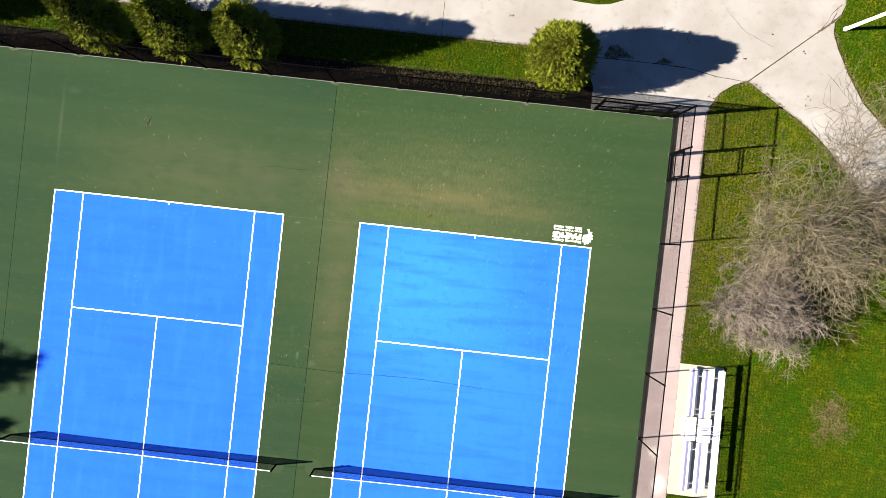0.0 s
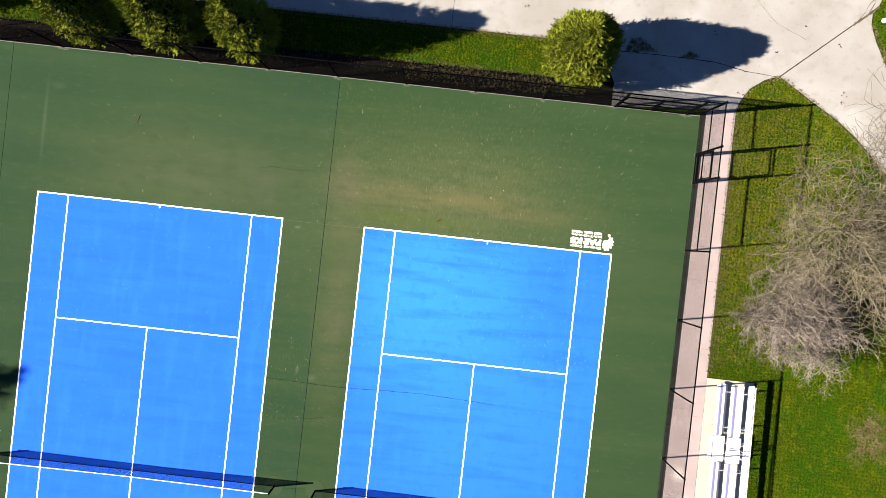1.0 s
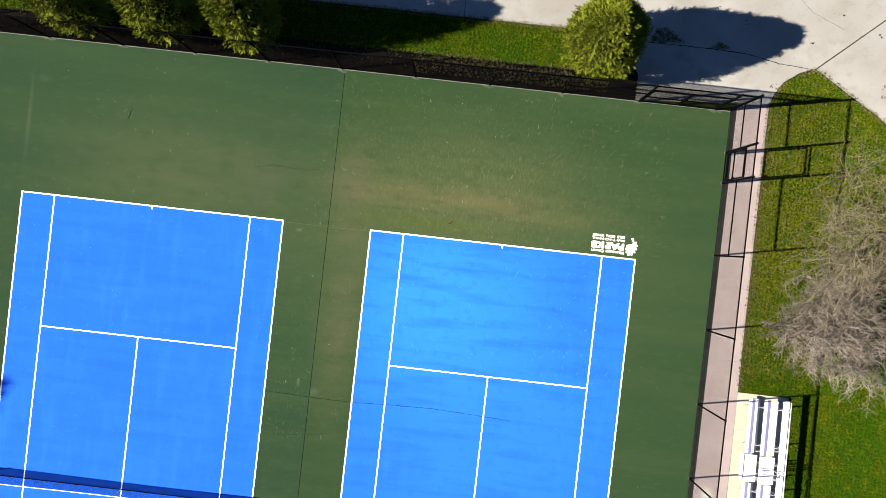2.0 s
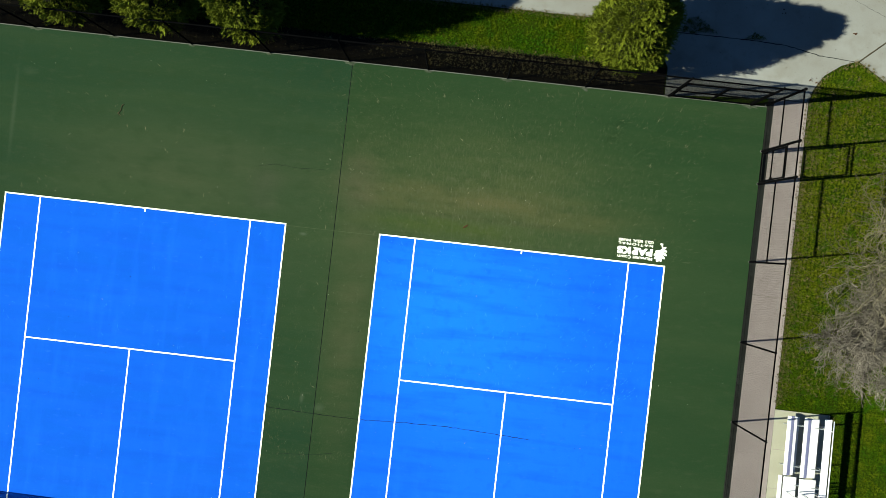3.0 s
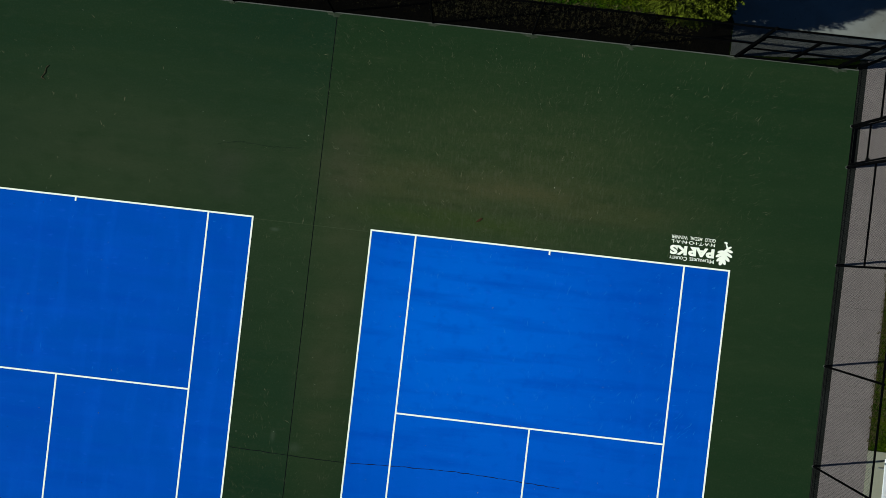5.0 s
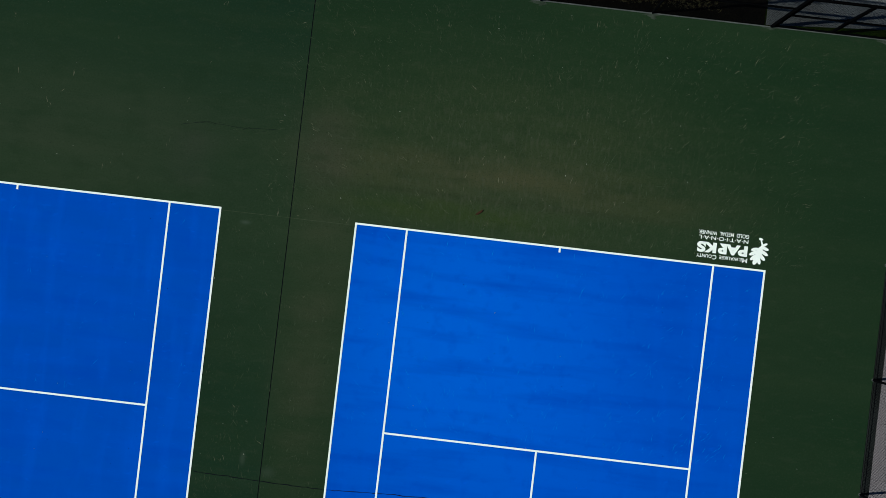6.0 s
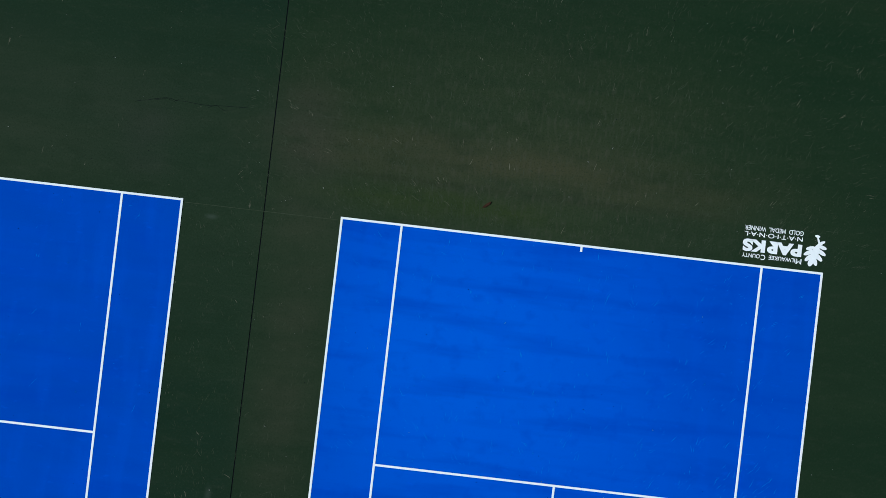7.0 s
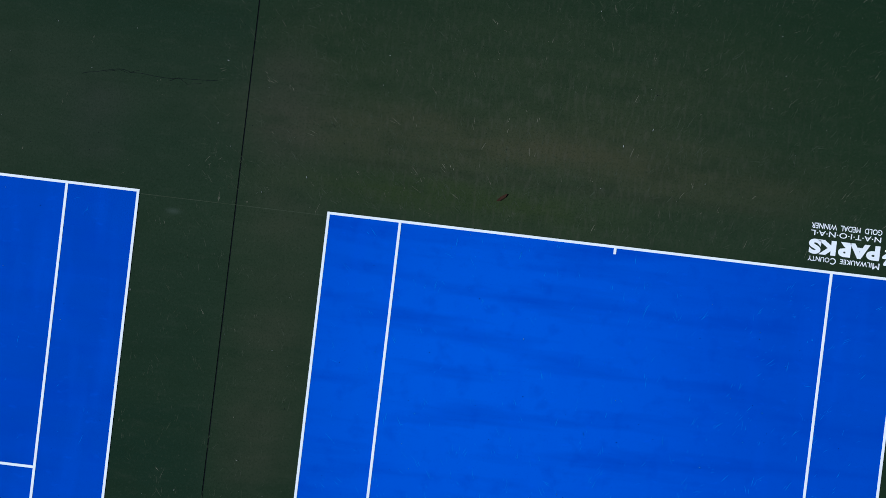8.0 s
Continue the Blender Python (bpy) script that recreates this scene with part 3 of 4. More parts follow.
# ---- bare trees ----
def bare_tree(name, x, y, high, spread, seed, label, bark, limbs=9, dense=2):
    rng = random.Random(seed)
    tree = thing(name, (x, y, -0.05), label, "tree", "bare trees")
    levels = {0: [], 1: [], 2: [], 3: []}

    def grow(p, d, length, r, depth):
        steps = (6, 6, 5, 4)[depth]
        wander = (0.14, 0.19, 0.24, 0.28)[depth]
        q = p
        bend = Vector((rng.gauss(0, 0.08), rng.gauss(0, 0.08), rng.gauss(0.05, 0.06)))
        for s in range(steps):
            d = (d + bend + Vector((rng.gauss(0, wander), rng.gauss(0, wander), rng.gauss(0, wander * 0.8)))).normalized()
            nxt = q + d * (length / steps)
            levels[depth].append((tuple(q), tuple(nxt), r * (1 - 0.35 * (2 * s + 1) / steps)))
            q = nxt
            if depth < 3 and s >= 1:
                for _ in range((2, 2, dense)[depth]):
                    side = Vector((rng.gauss(0, 1), rng.gauss(0, 1), rng.gauss(0, 0.7)))
                    side = (side - side.dot(d) * d).normalized()
                    grow(q, (d * 0.7 + side * 0.85).normalized(), length * rng.uniform(*((0.52, 0.82), (0.46, 0.74), (0.30, 0.58))[depth]), r * 0.52, depth + 1)
    trunk_top = Vector((0.05, 0.03, high * 0.16))
    bm = bmesh.new()
    tube(bm, (0, 0, -0.1), trunk_top, 0.12, 0.08, sides=10)
    part("trunk", bm, BARK, tree, "grey bark trunk")
    for i in range(limbs):
        a = 2 * math.pi * (i + rng.random() * 0.6) / limbs
        rise = rng.choice((0.3, 0.55, 0.9, 1.4, 2.4)) * rng.uniform(0.8, 1.2)
        d = Vector((math.cos(a), math.sin(a), rise)).normalized()
        grow(trunk_top - Vector((0, 0, rng.random() * 0.3)), d, spread * rng.uniform(0.36, 0.60), 0.036, 0)
    for key, title in ((0, "limb_work"), (1, "branch_work"), (2, "twig_work"), (3, "fine_twig_work")):
        data = levels[key]
        thin = (0.019, 0.0120, 0.0085, 0.0065)[key]
        tagged(quick(title, wires([(a, b) for a, b, _ in data], [max(thin, r) for _, _, r in data], 4 if key < 2 else 3), 4, bark, tree), kind="stuff")
    return tree


bare_tree("bare_tree", 18.5, -2.1, 4.6, 3.2, 2, "leafless greyish pink tree on the lawn", TWIGS, 13, 2)
bare_tree("bare_tree", 20.9, 2.1, 6.4, 7.0, 4, "large leafless straw-grey tree beside the path", DARK_TWIGS, 13, 1)


# ---- bleachers ----
bm = bmesh.new()
slab(bm, [(15.83, -11.15), (17.98, -11.2), (17.86, -4.95), (15.78, -4.95)], -0.12, 0.012)
tagged(finish("concrete_pad", bm, PAD), "pale concrete pad under the bleachers", "pad", kind="structure")
pad_joints = thing("pad_joints", (0, 0, 0), "thin grey saw cuts across the pad", "joint", kind="structure")
for y in (-6.46, -7.95, -9.69):
    bm = bmesh.new()
    box(bm, 15.83, 17.85, y - 0.006, y + 0.006, 0.0, 0.0135)
    part("joint", bm, WALKWAY, pad_joints)


def bleachers(x, y, turn):
    """Three rows of planks either side of a middle aisle, on tube frames. Runs along -y from its place."""
    stand = thing("bleachers", (x, y, 0.012), "white three-row aluminium bleachers with a middle aisle", "bleachers", turn=turn)
    north, south = (0.0, -2.25), (-3.45, -5.80)

    def plank(name, x0, x1, y0, y1, z, label=""):
        bm = bmesh.new()
        box(bm, x0, x1, y0, y1, z - 0.045, z, 0.006)
        return part(name, bm, ALUMINIUM, stand, label)

    def shade_strip(x0, x1, y0, y1, z):
        # shadow behind the seat put into colour: a lavender strip sloping from the sun
        bm = bmesh.new()
        box(bm, 0, x1 - x0, y0, y1, -0.03, 0, 0.006)
        bm.transform(Matrix.Translation((x0, 0, z - 0.002)) @ Matrix.Rotation(radians(16), 4, "Y"))
        part("sloping_seat", bm, SEAT_SHADE, stand, "lavender sloping strip standing in for the seat's shade")
    rows = ((0.0, 0.30), (0.55, 0.50), (1.22, 0.70))
    for i, (dx, z) in enumerate(rows):
        if i < 2:
            for a, b in (north, south):
                plank("seat", dx, dx + 0.125, b, a, z)
                shade_strip(dx + 0.130, dx + 0.265, b, a, z)
                plank("seat", dx + 0.268, dx + (0.372 if i == 0 else 0.56), b + 0.02, a - 0.02, z - 0.045)
                if i == 0:
                    plank("footboard", dx + 0.44, dx + 0.515, b + 0.05, a - 0.05, z - 0.19)
        else:
            plank("seat", dx, dx + 0.118, south[1] - 0.1, 0.06, z)
            plank("seat", dx + 0.124, dx + 0.245, south[1] - 0.1, 0.06, z)
    # aisle treads
    for dx, w, z in ((-0.10, 0.14, 0.16), (0.05, 0.47, 0.28), (0.56, 0.60, 0.48)):
        plank("aisle_tread", dx, dx + w, -3.40, -2.30, z)
    # frames
    for yy in (-0.35, -1.9, -2.6, -3.2, -3.8, -5.4):
        bm = bmesh.new()
        tube(bm, (-0.05, yy, 0.02), (1.5, yy, 0.02), 0.02, sides=6)
        tube(bm, (0.0, yy, 0.10), (1.44, yy, 0.62), 0.02, sides=6)
        for dx, z in rows:
            tube(bm, (dx + 0.12, yy, 0.0), (dx + 0.12, yy, z - 0.05), 0.02, sides=6)
        part("frame", bm, STEEL, stand)
    # hand rails in the aisle
    for dx in (0.18, 0.74):
        bm = bmesh.new()
        pts = [(dx, -2.86, 0.25), (dx, -2.86, 0.95), (dx + 0.08, -2.86, 1.03), (dx + 0.42, -2.86, 1.06), (dx + 0.48, -2.86, 0.98), (dx + 0.48, -2.86, 0.35)]
        for a, b in zip(pts, pts[1:]):
            tube(bm, a, b, 0.018, sides=8)
        part("handrail", bm, STEEL, stand)
    # back guard
    bm = bmesh.new()
    tube(bm, (1.42, 0.05, 0.93), (1.42, south[1] - 0.1, 0.93), 0.021, sides=8)
    for yy in (-0.35, -2.9, -5.4):
        tube(bm, (1.42, yy, 0.0), (1.42, yy, 0.93), 0.018, sides=8)
    part("guard_rail", bm, ALUMINIUM, stand)
    return stand


bleachers(16.16, -5.08, 1.3)

# ---- white pole beside the path ----
pole = thing("pole", (21.68, 11.5, -0.05), "plain white painted pole standing on the lawn", "pole")
bm = bmesh.new()
tube(bm, (0, 0, -0.1), (0.02, -0.42, 5.5), 0.085, 0.065, sides=16)
part("shaft", bm, WHITE_PAINT, pole)
bm = bmesh.new()
tube(bm, (0, 0, 0.0), (0, 0, 0.12), 0.11, 0.09, sides=16)
part("base_collar", bm, WHITE_PAINT, pole)


# ---- painted lettering by the baseline ----
sign = thing("court_lettering", (0, 0, 0), "white painted lettering and leaf behind the baseline", "lettering", kind="structure")


def lettering(text, x_right, y_top, width, height, stretch=0.0):
    curve = bpy.data.curves.new("words", "FONT")
    curve.body, curve.size, curve.offset = text, 1.0, stretch
    curve.fill_mode, curve.extrude = "FRONT", 0.0
    ob = new("words", curve)
    graph = bpy.context.evaluated_depsgraph_get()
    mesh = bpy.data.meshes.new_from_object(ob.evaluated_get(graph))
    bpy.data.objects.remove(ob)
    co = np.empty(len(mesh.vertices) * 3)
    mesh.vertices.foreach_get("co", co)
    co = co.reshape(-1, 3)
    lo, hi = co.min(0), co.max(0)
    out = np.zeros_like(co)
    out[:, 0] = x_right - (co[:, 0] - lo[0]) / (hi[0] - lo[0]) * width
    out[:, 1] = y_top - (co[:, 1] - lo[1]) / (hi[1] - lo[1]) * height
    out[:, 2] = 0.006
    mesh.vertices.foreach_set("co", out.ravel())
    mesh.update()
    mesh.materials.clear()
    mesh.materials.append(LINE)
    made = new("words", mesh)
    made.parent = sign
    return made


for words, start, width, height in (("M", 10.48, 0.13, 0.12), ("ILWAUKEE", 10.33, 0.60, 0.092), ("C", 9.655, 0.105, 0.12), ("OUNTY", 9.53, 0.41, 0.092)):
    lettering(words, start, 0.272, width, height, 0.010)
lettering("PARKS", 10.46, 0.60, 1.35, 0.285, 0.055)
lettering("N\u00b7A\u00b7T\u00b7I\u00b7O\u00b7N\u00b7A\u00b7L", 10.455, 0.765, 1.33, 0.10, 0.006)
lettering("GOLD  MEDAL  WINNER", 10.46, 0.905, 1.34, 0.105, 0.008)


def leaf_shape():
    bm = bmesh.new()

    def blade(x, y, turn, long, wide, z):
        pts = [(math.cos(a) * long / 2, math.sin(a) * wide / 2) for a in np.linspace(0, 2 * math.pi, 15)[:-1]]
        c, s = math.cos(radians(turn)), math.sin(radians(turn))
        bm.faces.new([bm.verts.new((x + px * c - py * s, y + px * s + py * c, z)) for px, py in pts])
    # stem up, lobes in pairs
    lobes = ((10.69, 0.23, 250, 0.20, 0.12), (10.78, 0.26, 292, 0.22, 0.10), (10.64, 0.33, 222, 0.24, 0.10), (10.85, 0.36, 318, 0.25, 0.10), (10.62, 0.44, 208, 0.25, 0.095),
             (10.90, 0.475, 330, 0.25, 0.095), (10.65, 0.545, 196, 0.21, 0.085), (10.92, 0.59, 342, 0.20, 0.085), (10.76, 0.42, 76, 0.46, 0.17),
             (10.88, 0.68, 30, 0.20, 0.07), (10.82, 0.72, 112, 0.24, 0.045), (10.78, 0.83, 170, 0.12, 0.06))
    for i, (x, y, turn, long, wide) in enumerate(lobes):
        blade(x, y, turn, long, wide, 0.006 + 0.0004 * i)
    return bm


part("leaf_emblem", leaf_shape(), LINE, sign)

# ---- cracks in the surface ----
cracks = thing("surface_cracks", (0, 0, 0), "thin dark cracks in the acrylic surface", "crack", kind="structure")


def crack(points, width, z, seed, mat=None):
    rng = random.Random(seed)
    line = []
    for (xa, ya), (xb, yb) in zip(points, points[1:]):
        n = max(2, int(math.hypot(xb - xa, yb - ya) / 0.12))
        for i in range(n):
            line.append((xa + (xb - xa) * i / n + rng.gauss(0, 0.010), ya + (yb - ya) * i / n + rng.gauss(0, 0.007)))
    line.append(points[-1])
    bm = bmesh.new()
    last = None
    for i, (x, y) in enumerate(line):
        w = width * rng.uniform(0.5, 1.2)
        pair = bm.verts.new((x, y - w / 2, z)), bm.verts.new((x, y + w / 2, z))
        if last:
            bm.faces.new((last[0], pair[0], pair[1], last[1]))
        last = pair
    part("crack", bm, mat or SEAL, cracks)


crack([(-3.6, -7.10), (-1.79, -7.16), (0.0, -7.18), (1.6, -7.10), (3.4, -7.06), (5.2, -7.13), (6.6, -7.2)], 0.020, 0.0055, 1)
crack([(-3.1, -8.85), (-1.86, -8.75), (-0.9, -8.6)], 0.010, 0.0025, 3)
crack([(-5.0, 2.10), (-4.3, 2.26), (-3.4, 2.18), (-2.4, 2.26)], 0.008, 0.0025, 2)
crack([(-4.55, 2.16), (-4.3, 2.24), (-4.1, 2.20), (-3.9, 2.28)], 0.007, 0.0025, 8)
crack([(-3.3, 2.14), (-3.15, 2.22), (-2.95, 2.12), (-2.7, 2.16)], 0.008, 0.0025, 9)

crack([(17.44, 8.59), (19.4, 10.33), (20.4, 11.2)], 0.045, 0.004, 6, EARTH)
crack([(20.4, 11.2), (21.0, 11.7), (21.42, 12.1)], 0.16, 0.005, 7, EARTH)
for i, line in enumerate(([(20.6, 11.4), (20.8, 11.75), (21.0, 12.2), (21.4, 12.6)], [(20.9, 11.55), (21.2, 12.2), (21.1, 13.0)])):
    crack(line, (0.06, 0.09)[i], 0.0045, 60 + i, EARTH)
crack([(-2.33, -11.9), (-1.36, -11.87)], 0.012, 0.005, 5)
for i, line in enumerate(([(10.3, 8.95), (11.8, 8.96), (13.3, 8.95), (14.6, 8.90), (15.9, 8.65), (17.35, 8.55)], [(16.0, 11.9), (17.0, 10.9), (18.4, 10.3)], [(22.3, 8.0), (20.6, 7.2)])):
    crack(line, (0.03, 0.010, 0.010)[i], 0.004, 40 + i)

# ---- litter and leaves on the court ----
rng = np.random.default_rng(21)
flakes = []
for _ in range(240):
    x, y = rng.uniform(-16, 13.8), rng.uniform(-11, 6.2)
    a, s, k = rng.uniform(0, 6.3), rng.uniform(0.004, 0.011), rng.choice([0.8, 1.0, 1.3, 2.4])
    u, v = np.array((math.cos(a), math.sin(a), 0)) * s * k, np.array((-math.sin(a), math.cos(a), 0)) * s * 0.5
    p = np.array((x, y, 0.0092))
    flakes += [p - u, p + v, p + u + (0, 0, 0.006), p - v]
tagged(quick("leaf_litter", flakes, 4, LITTER), "tiny pale leaf scraps scattered on the court", "litter", kind="stuff")


# ball and shoe scuffs: short pale strokes, mostly along the play
SCUFF = material("pale_scuff", (0.17, 0.155, 0.10), (0.085, 0.082, 0.050), 2, 20, 0.3, 0.95, bump=0, gloss=0.02)
FADED = material("faded_green_acrylic", (0.056, 0.064, 0.038), (0.034, 0.046, 0.021), 1.2, 30, 0.4, 0.95, bump=0, gloss=0.02)
SCUFF_BLUE = material("pale_blue_scuff", (0.036, 0.19, 0.62), (0.014, 0.125, 0.56), 2, 20, 0.3, 0.95, bump=0, gloss=0.02)


def scuffs(name, count, x0, x1, y0, y1, z, mat, label):
    strokes = []
    for _ in range(count):
        x, y = rng.uniform(x0, x1), y0 + (y1 - y0) * rng.random() ** 1.4
        a = math.atan2(6.0, (x - (x0 + x1) / 2)) + rng.normal(0, 0.35)
        for _ in range(rng.choice([1, 1, 2, 3])):
            # a drag of sole or ball: thin, tapered, broken
            long, wide, bend = 0.02 + 0.20 * rng.random() ** 2.2, rng.uniform(0.0014, 0.0052), rng.normal(0, 0.10)
            p, b = np.array((x + rng.normal(0, 0.035), y + rng.normal(0, 0.035), z)), a + rng.normal(0, 0.12)
            for k in range(3):
                u = np.array((math.cos(b), math.sin(b), 0)) * long / 3
                v, w = (np.array((-math.sin(b), math.cos(b), 0)) * wide * s for s in ((0.3, 1.0, 0.7)[k], (1.0, 0.7, 0.1)[k]))
                strokes += [p - v, p + u - w, p + u + w, p + v]
                p, b = p + u, b + bend
    return tagged(quick(name, strokes, 4, mat), label, "scuff marks", kind="stuff")


scuffs("scuff_marks", 2400, -2.5, 12.0, 0.2, 6.2, 0.0006, FADED, "fine brushed scratches in the green surface")
scuffs("scuff_marks", 150, -1.5, 12.0, 0.2, 6.2, 0.0007, SCUFF, "short pale scuffs on the green surface")
scuffs("scuff_marks", 60, -14.0, -2.0, 0.2, 6.2, 0.0007, SCUFF, "short pale scuffs on the green surface")
scuffs("scuff_marks", 500, -3.5, -0.2, -9.0, 0.0, 0.0006, FADED, "fine brushed scratches between the two courts")
scuffs("scuff_marks", 26, -3.5, -0.2, -9.0, 0.0, 0.0007, SCUFF, "short pale scuffs between the two courts")
scuffs("scuff_marks", 420, 0.3, 10.6, -5.3, -0.2, 0.0047, SCUFF_BLUE, "short pale scuffs on the blue court")
scuffs("scuff_marks", 60, -14.3, -4.0, -5.3, -0.2, 0.0047, SCUFF_BLUE, "short pale scuffs on the blue court")
bm = bmesh.new()
box(bm, -3.60, -0.09, -0.060, -0.050, -0.01, 0.0012)
tagged(finish("faded_line", bm, FADED), "faint faded line joining the two baselines", "court line", kind="structure")
# small dark chips where the coating has come off
chips = []
for _ in range(240):
    x, y = rng.uniform(-14.2, 13.5), rng.uniform(-9, 6.0)
    z = 0.0048 if y < -0.1 and (0.1 < x < 10.8 or -14.5 < x < -3.8) else 0.0008
    turns, s = rng.uniform(0, 6.3), rng.uniform(0.004, 0.014)
    chips += [np.array((x + s * math.cos(turns + k * 1.57) * rng.uniform(0.4, 1.2), y + s * math.sin(turns + k * 1.57) * rng.uniform(0.4, 1.2), z)) for k in range(4)]
tagged(quick("surface_chips", chips, 4, SEAL), "small dark chips in the coating", "wear marks", kind="stuff")


def bent_twig(x, y, turn):
    twig = thing("twig", (x, y, 0.0), "small dark bent twig lying on the court", "twig", turn=turn)
    bm = bmesh.new()
    for a, b in (((0, 0, 0.012), (0.10, 0.13, 0.02)), ((0.10, 0.13, 0.02), (0.12, 0.30, 0.015)), ((0.12, 0.30, 0.015), (0.19, 0.38, 0.02)), ((0, 0, 0.012), (0.12, -0.06, 0.01))):
        tube(bm, a, b, 0.010, 0.008, sides=6)
    part("stem", bm, BARK, twig)


bent_twig(-10.62, 3.52, 0)
bm = bmesh.new()
pts = [(0.115 * math.cos(a) * (1 + 0.2 * math.sin(3 * a)), 0.032 * math.sin(a), 0.008 + 0.012 * abs(math.cos(a))) for a in np.linspace(0, 2 * math.pi, 13)[:-1]]
bm.faces.new([bm.verts.new(p) for p in pts])
leaf = finish("fallen_leaf", bm, BROWN)
leaf.matrix_world = pose(3.24, 0.67, 0.0, 0, 0, 40)
tagged(leaf, "dark brown fallen leaf on the court", "leaf")


# ---- grass ----
def inside(px, py, outline):
    hit = np.zeros(len(px), bool)
    n = len(outline)
    for i in range(n):
        (xa, ya), (xb, yb) = outline[i], outline[(i + 1) % n]
        cross = ((ya > py) != (yb > py)) & (px < (xb - xa) * (py - ya) / (yb - ya + 1e-12) + xa)
        hit ^= cross
    return hit


def grass(name, outline, per, seed, mat, label, without=(), size=(0.05, 0.10), lift=0.0):
    rng = np.random.default_rng(seed)
    xs, ys = zip(*outline)
    area = (max(xs) - min(xs)) * (max(ys) - min(ys))
    n = int(area * per)
    px, py = rng.uniform(min(xs), max(xs), n), rng.uniform(min(ys), max(ys), n)
    keep = inside(px, py, outline)
    for hole in without:
        keep &= ~inside(px, py, hole)
    # thin and thick patches
    thick = 0.5 + 0.28 * np.sin(px * 2.1 + 1.3 * np.sin(py * 1.7)) + 0.28 * np.sin(py * 2.9 + 1.1 * np.sin(px * 2.3))
    keep &= rng.random(n) < np.clip(thick + 0.45, 0.35, 1)
    px, py = px[keep], py[keep]
    n = len(px)
    # blades gather in tufts, each with its own height
    pull = np.where(rng.random(n) < 0.75, 0.72, 0.0)
    mates = np.lexsort((py // 0.16, px // 0.16))
    px, py = px[mates], py[mates]
    head = (np.arange(n) // 14) * 14 + 7
    head = np.minimum(head, n - 1)
    near = np.hypot(px[head] - px, py[head] - py) < 0.25
    px, py = px + (px[head] - px) * pull * near, py + (py[head] - py) * pull * near
    own = np.arange(n) // 14
    a, lean = rng.random(n) * 2 * np.pi, rng.uniform(0.3, 1.35, n)
    tall = rng.uniform(*size, n) * rng.uniform(0.55, 1.45, n // 14 + 1)[own]
    base = np.stack([px, py, np.full(n, -0.024 + lift)], 1)
    tip = base + np.stack([np.cos(a) * np.sin(lean), np.sin(a) * np.sin(lean), np.cos(lean)], 1) * tall[:, None]
    side = np.stack([-np.sin(a), np.cos(a), np.zeros(n)], 1) * rng.uniform(0.10, 0.16, n)[:, None] * tall[:, None]
    tris = np.stack([base - side, base + side, tip], 1)
    return tagged(quick(name, tris.reshape(-1, 3), 3, mat), label, "grass", kind="stuff")


PAD_AREA = [(15.8, -11.2), (18.0, -11.2), (17.9, -4.9), (15.75, -4.9)]
EAST_LAWN = [(15.80, -13), (15.73, 6.8), (15.85, 7.25), (16.25, 7.86), (16.85, 8.3), (17.45, 8.52), (18.9, 7.6), (20.05, 6.92), (21.0, 6.22), (21.65, 5.6), (22.95, 4.3), (24.95, 2.25), (26.4, 0.75), (26.4, -13)]
grass("lawn_grass", EAST_LAWN, 5200, 31, GRASS, "short bright green spring grass beside the bleachers", (PAD_AREA,), (0.035, 0.075))
for i, (xa, ya, xb, yb) in enumerate(((15.82, -4.8, 15.72, 6.8), (15.72, 6.8, 16.25, 7.9), (16.25, 7.9, 17.45, 8.56), (17.45, 8.56, 18.95, 7.64), (18.95, 7.64, 21.05, 6.25), (21.05, 6.25, 23.0, 4.3), (21.2, 11.3, 22.1, 9.4), (22.1, 9.4, 24.1, 7.05), (-18, 9.14, 8.9, 9.14), (18.0, -11.2, 17.9, -4.95))):
    nx, ny = (yb - ya), -(xb - xa)
    k = 0.13 / math.hypot(nx, ny)
    grass("dry_edge", [(xa - nx * k, ya - ny * k), (xb - nx * k, yb - ny * k), (xb + nx * k, yb + ny * k), (xa + nx * k, ya + ny * k)], 1700, 50 + i, DRY, "dry stalks along the edge of the lawn", (), (0.03, 0.07), 0.024)
grass("lawn_grass", [(-22, 7.5), (9.6, 7.5), (9.75, 8.4), (8.9, 9.12), (-22, 9.12)], 3000, 32, GRASS, "green grass strip between fence and path")
grass("lawn_grass", [(21.2, 11.3), (22.1, 9.45), (22.95, 8.15), (24.1, 7.1), (27, 4.7), (30, 4.7), (30, 15), (21.7, 15), (21.45, 12.1), (21.2, 11.8)], 2400, 33, GRASS, "green lawn across the path")
grass("lawn_grass", [(6.6, 12.7), (7.45, 11.82), (8.2, 11.62), (9.2, 11.5), (10.0, 11.48), (10.6, 11.57), (11.45, 11.9), (12.1, 13), (12, 15), (6, 15)], 2400, 34, GRASS, "green lawn above the path")
rng = random.Random(8)
ragged = [(23.05 + math.cos(a / 11 * math.pi) * rng.uniform(0.35, 0.95), -6.85 + math.sin(a / 11 * math.pi) * rng.uniform(0.45, 1.25)) for a in range(22)]
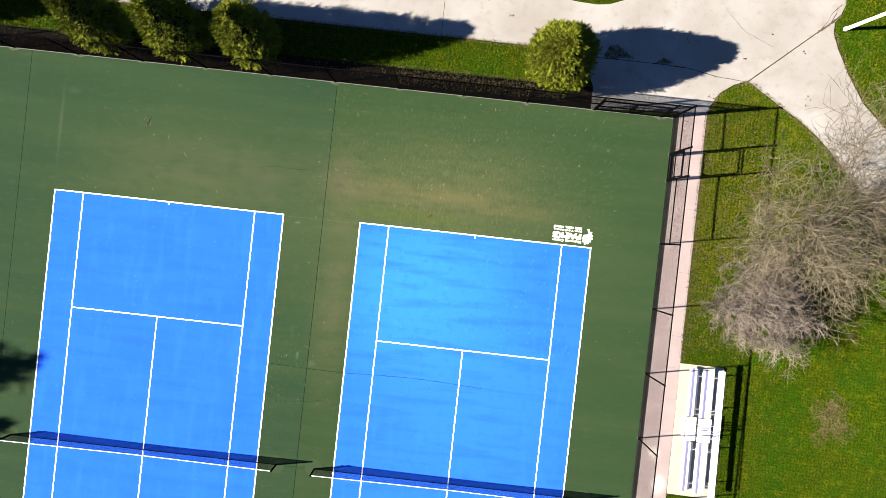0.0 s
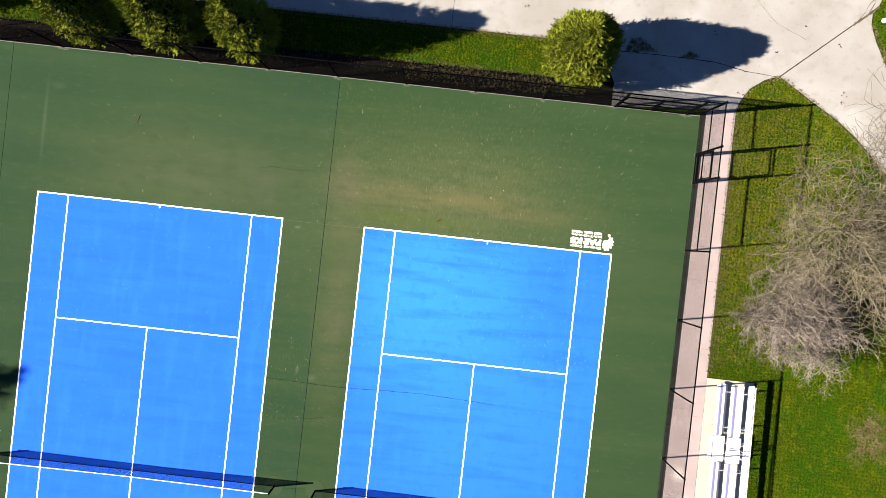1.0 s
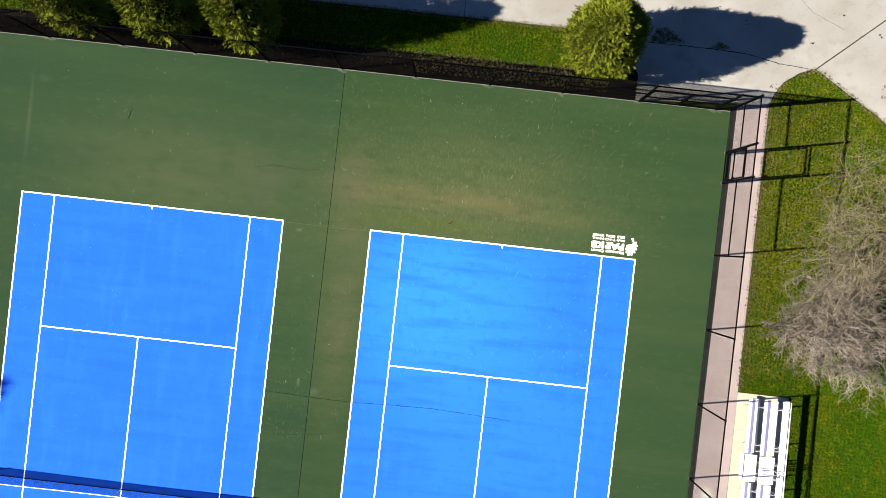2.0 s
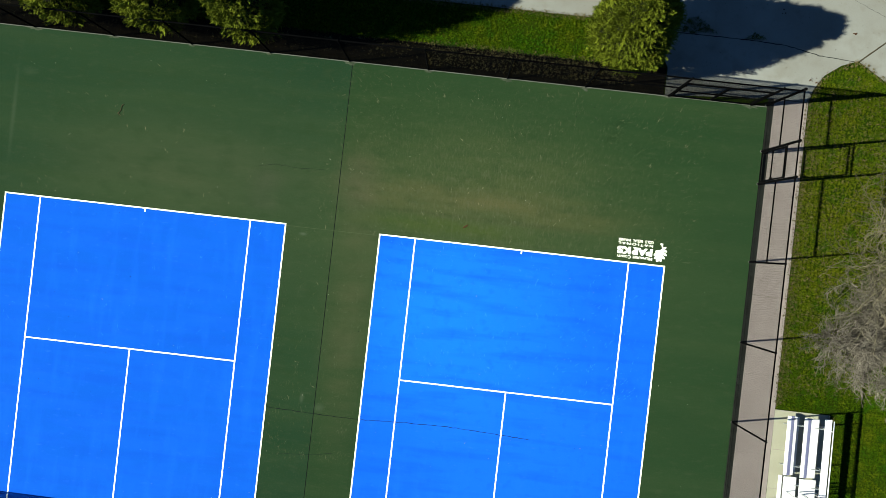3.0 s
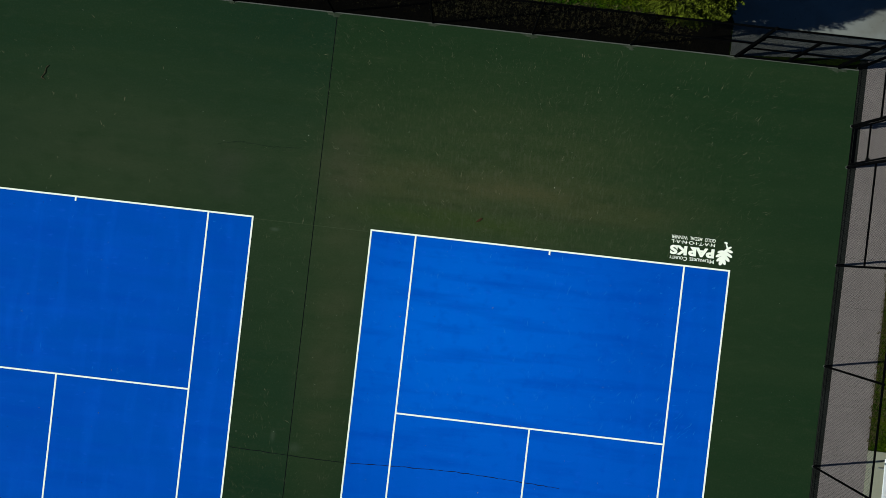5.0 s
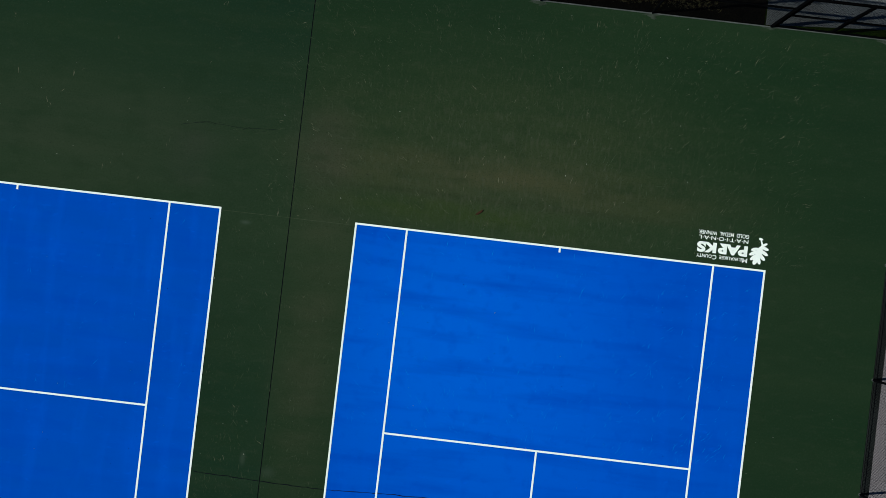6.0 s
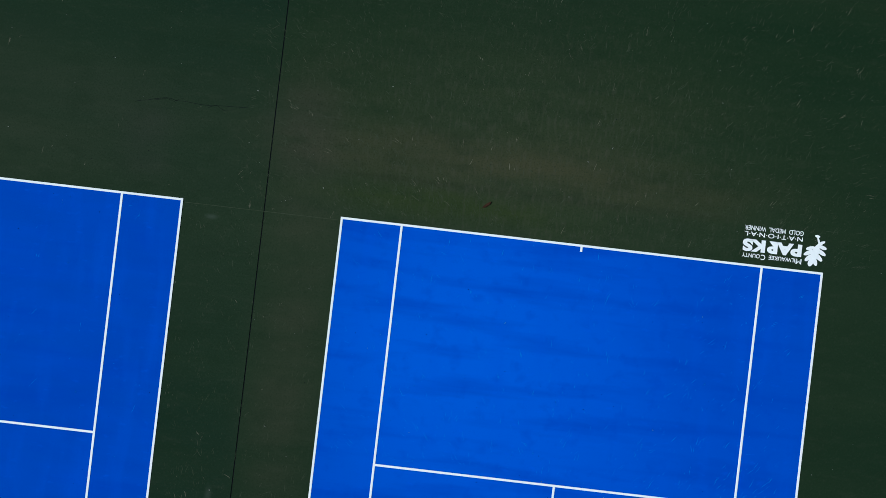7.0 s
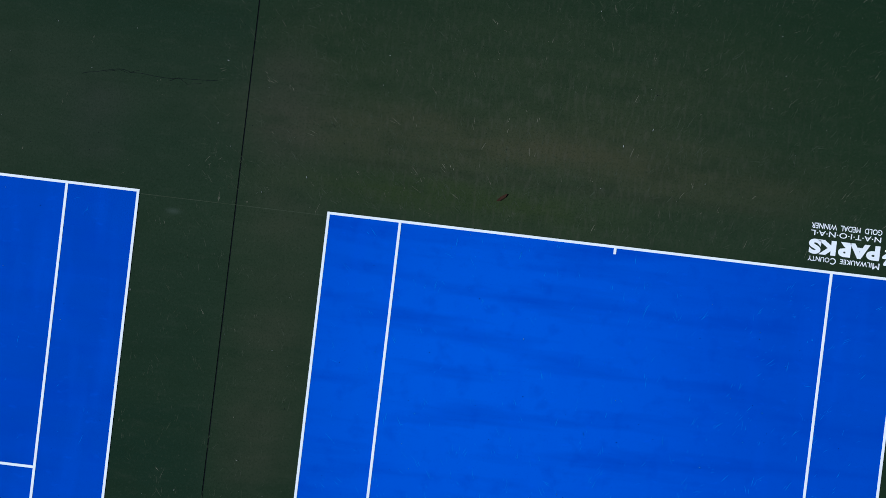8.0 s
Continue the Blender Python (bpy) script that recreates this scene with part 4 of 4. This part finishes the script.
grass("dry_grass", ragged, 5200, 35, DRY, "dry brown patch in the lawn")
grass("dry_grass", [(23.05 + (x - 23.05) * 1.8, -6.85 + (y + 6.85) * 1.6) for x, y in ragged], 900, 40, DRY, "dry stalks scattered in the lawn")
grass("dry_grass", [(15.78, -4.7), (15.72, 6.8), (16.3, 6.9), (16.15, -4.7)], 1100, 42, DRY, "dry stalks in the thin grass along the walk", (), (0.035, 0.07))
grass("dry_grass", [(15.9, -4.5), (15.8, 6.6), (17.3, 8.2), (21.0, 5.7), (22.5, 1.0), (19.5, -4.0)], 380, 39, DRY, "dry stalks among the grass beneath the bare trees")
grass("dry_grass", [(-20, 6.75), (1.0, 6.75), (1.0, 7.6), (-20, 7.6)], 160, 36, DRY, "dry stalks along the mulch bed")
grass("dry_grass", [(1.0, 6.7), (9.0, 6.7), (9.0, 7.65), (1.0, 7.65)], 1000, 41, DRY, "dry stalks and leaf litter along the mulch bed")
grass("weeds", [(10.55, 9.0), (11.0, 8.95), (11.7, 9.1), (12.0, 9.05), (11.2, 9.65), (10.8, 9.5)], 4500, 37, GRASS, "weeds in a crack of the concrete path")
grass("weeds", [(13.0, 8.95), (13.6, 9.0), (13.9, 9.05), (13.4, 9.25)], 4500, 38, GRASS, "weeds in a crack of the concrete path")
rng = np.random.default_rng(77)
bits = []
for x, y in ((20.3, 8.1), (20.25, 7.75), (15.7, 7.75), (15.9, 7.6), (18.3, 10.9), (19.9, 10.2), (13.2, 10.7), (6.1, 10.5), (17.2, 9.6), (22.6, 6.4), (14.4, 10.2), (4.9, 11.1)):
    for _ in range(4):
        a, s = rng.uniform(0, 6.3), rng.uniform(0.02, 0.06)
        p = np.array((x + rng.normal(0, 0.05), y + rng.normal(0, 0.05), 0.006))
        u, v = np.array((math.cos(a), math.sin(a), 0)) * s, np.array((-math.sin(a), math.cos(a), 0)) * s * 0.5
        bits += [p - u, p + v, p + u + (0, 0, 0.02), p - v]
tagged(quick("path_litter", bits, 4, BROWN), "dark leaf scraps lying on the concrete path", "litter", kind="stuff")
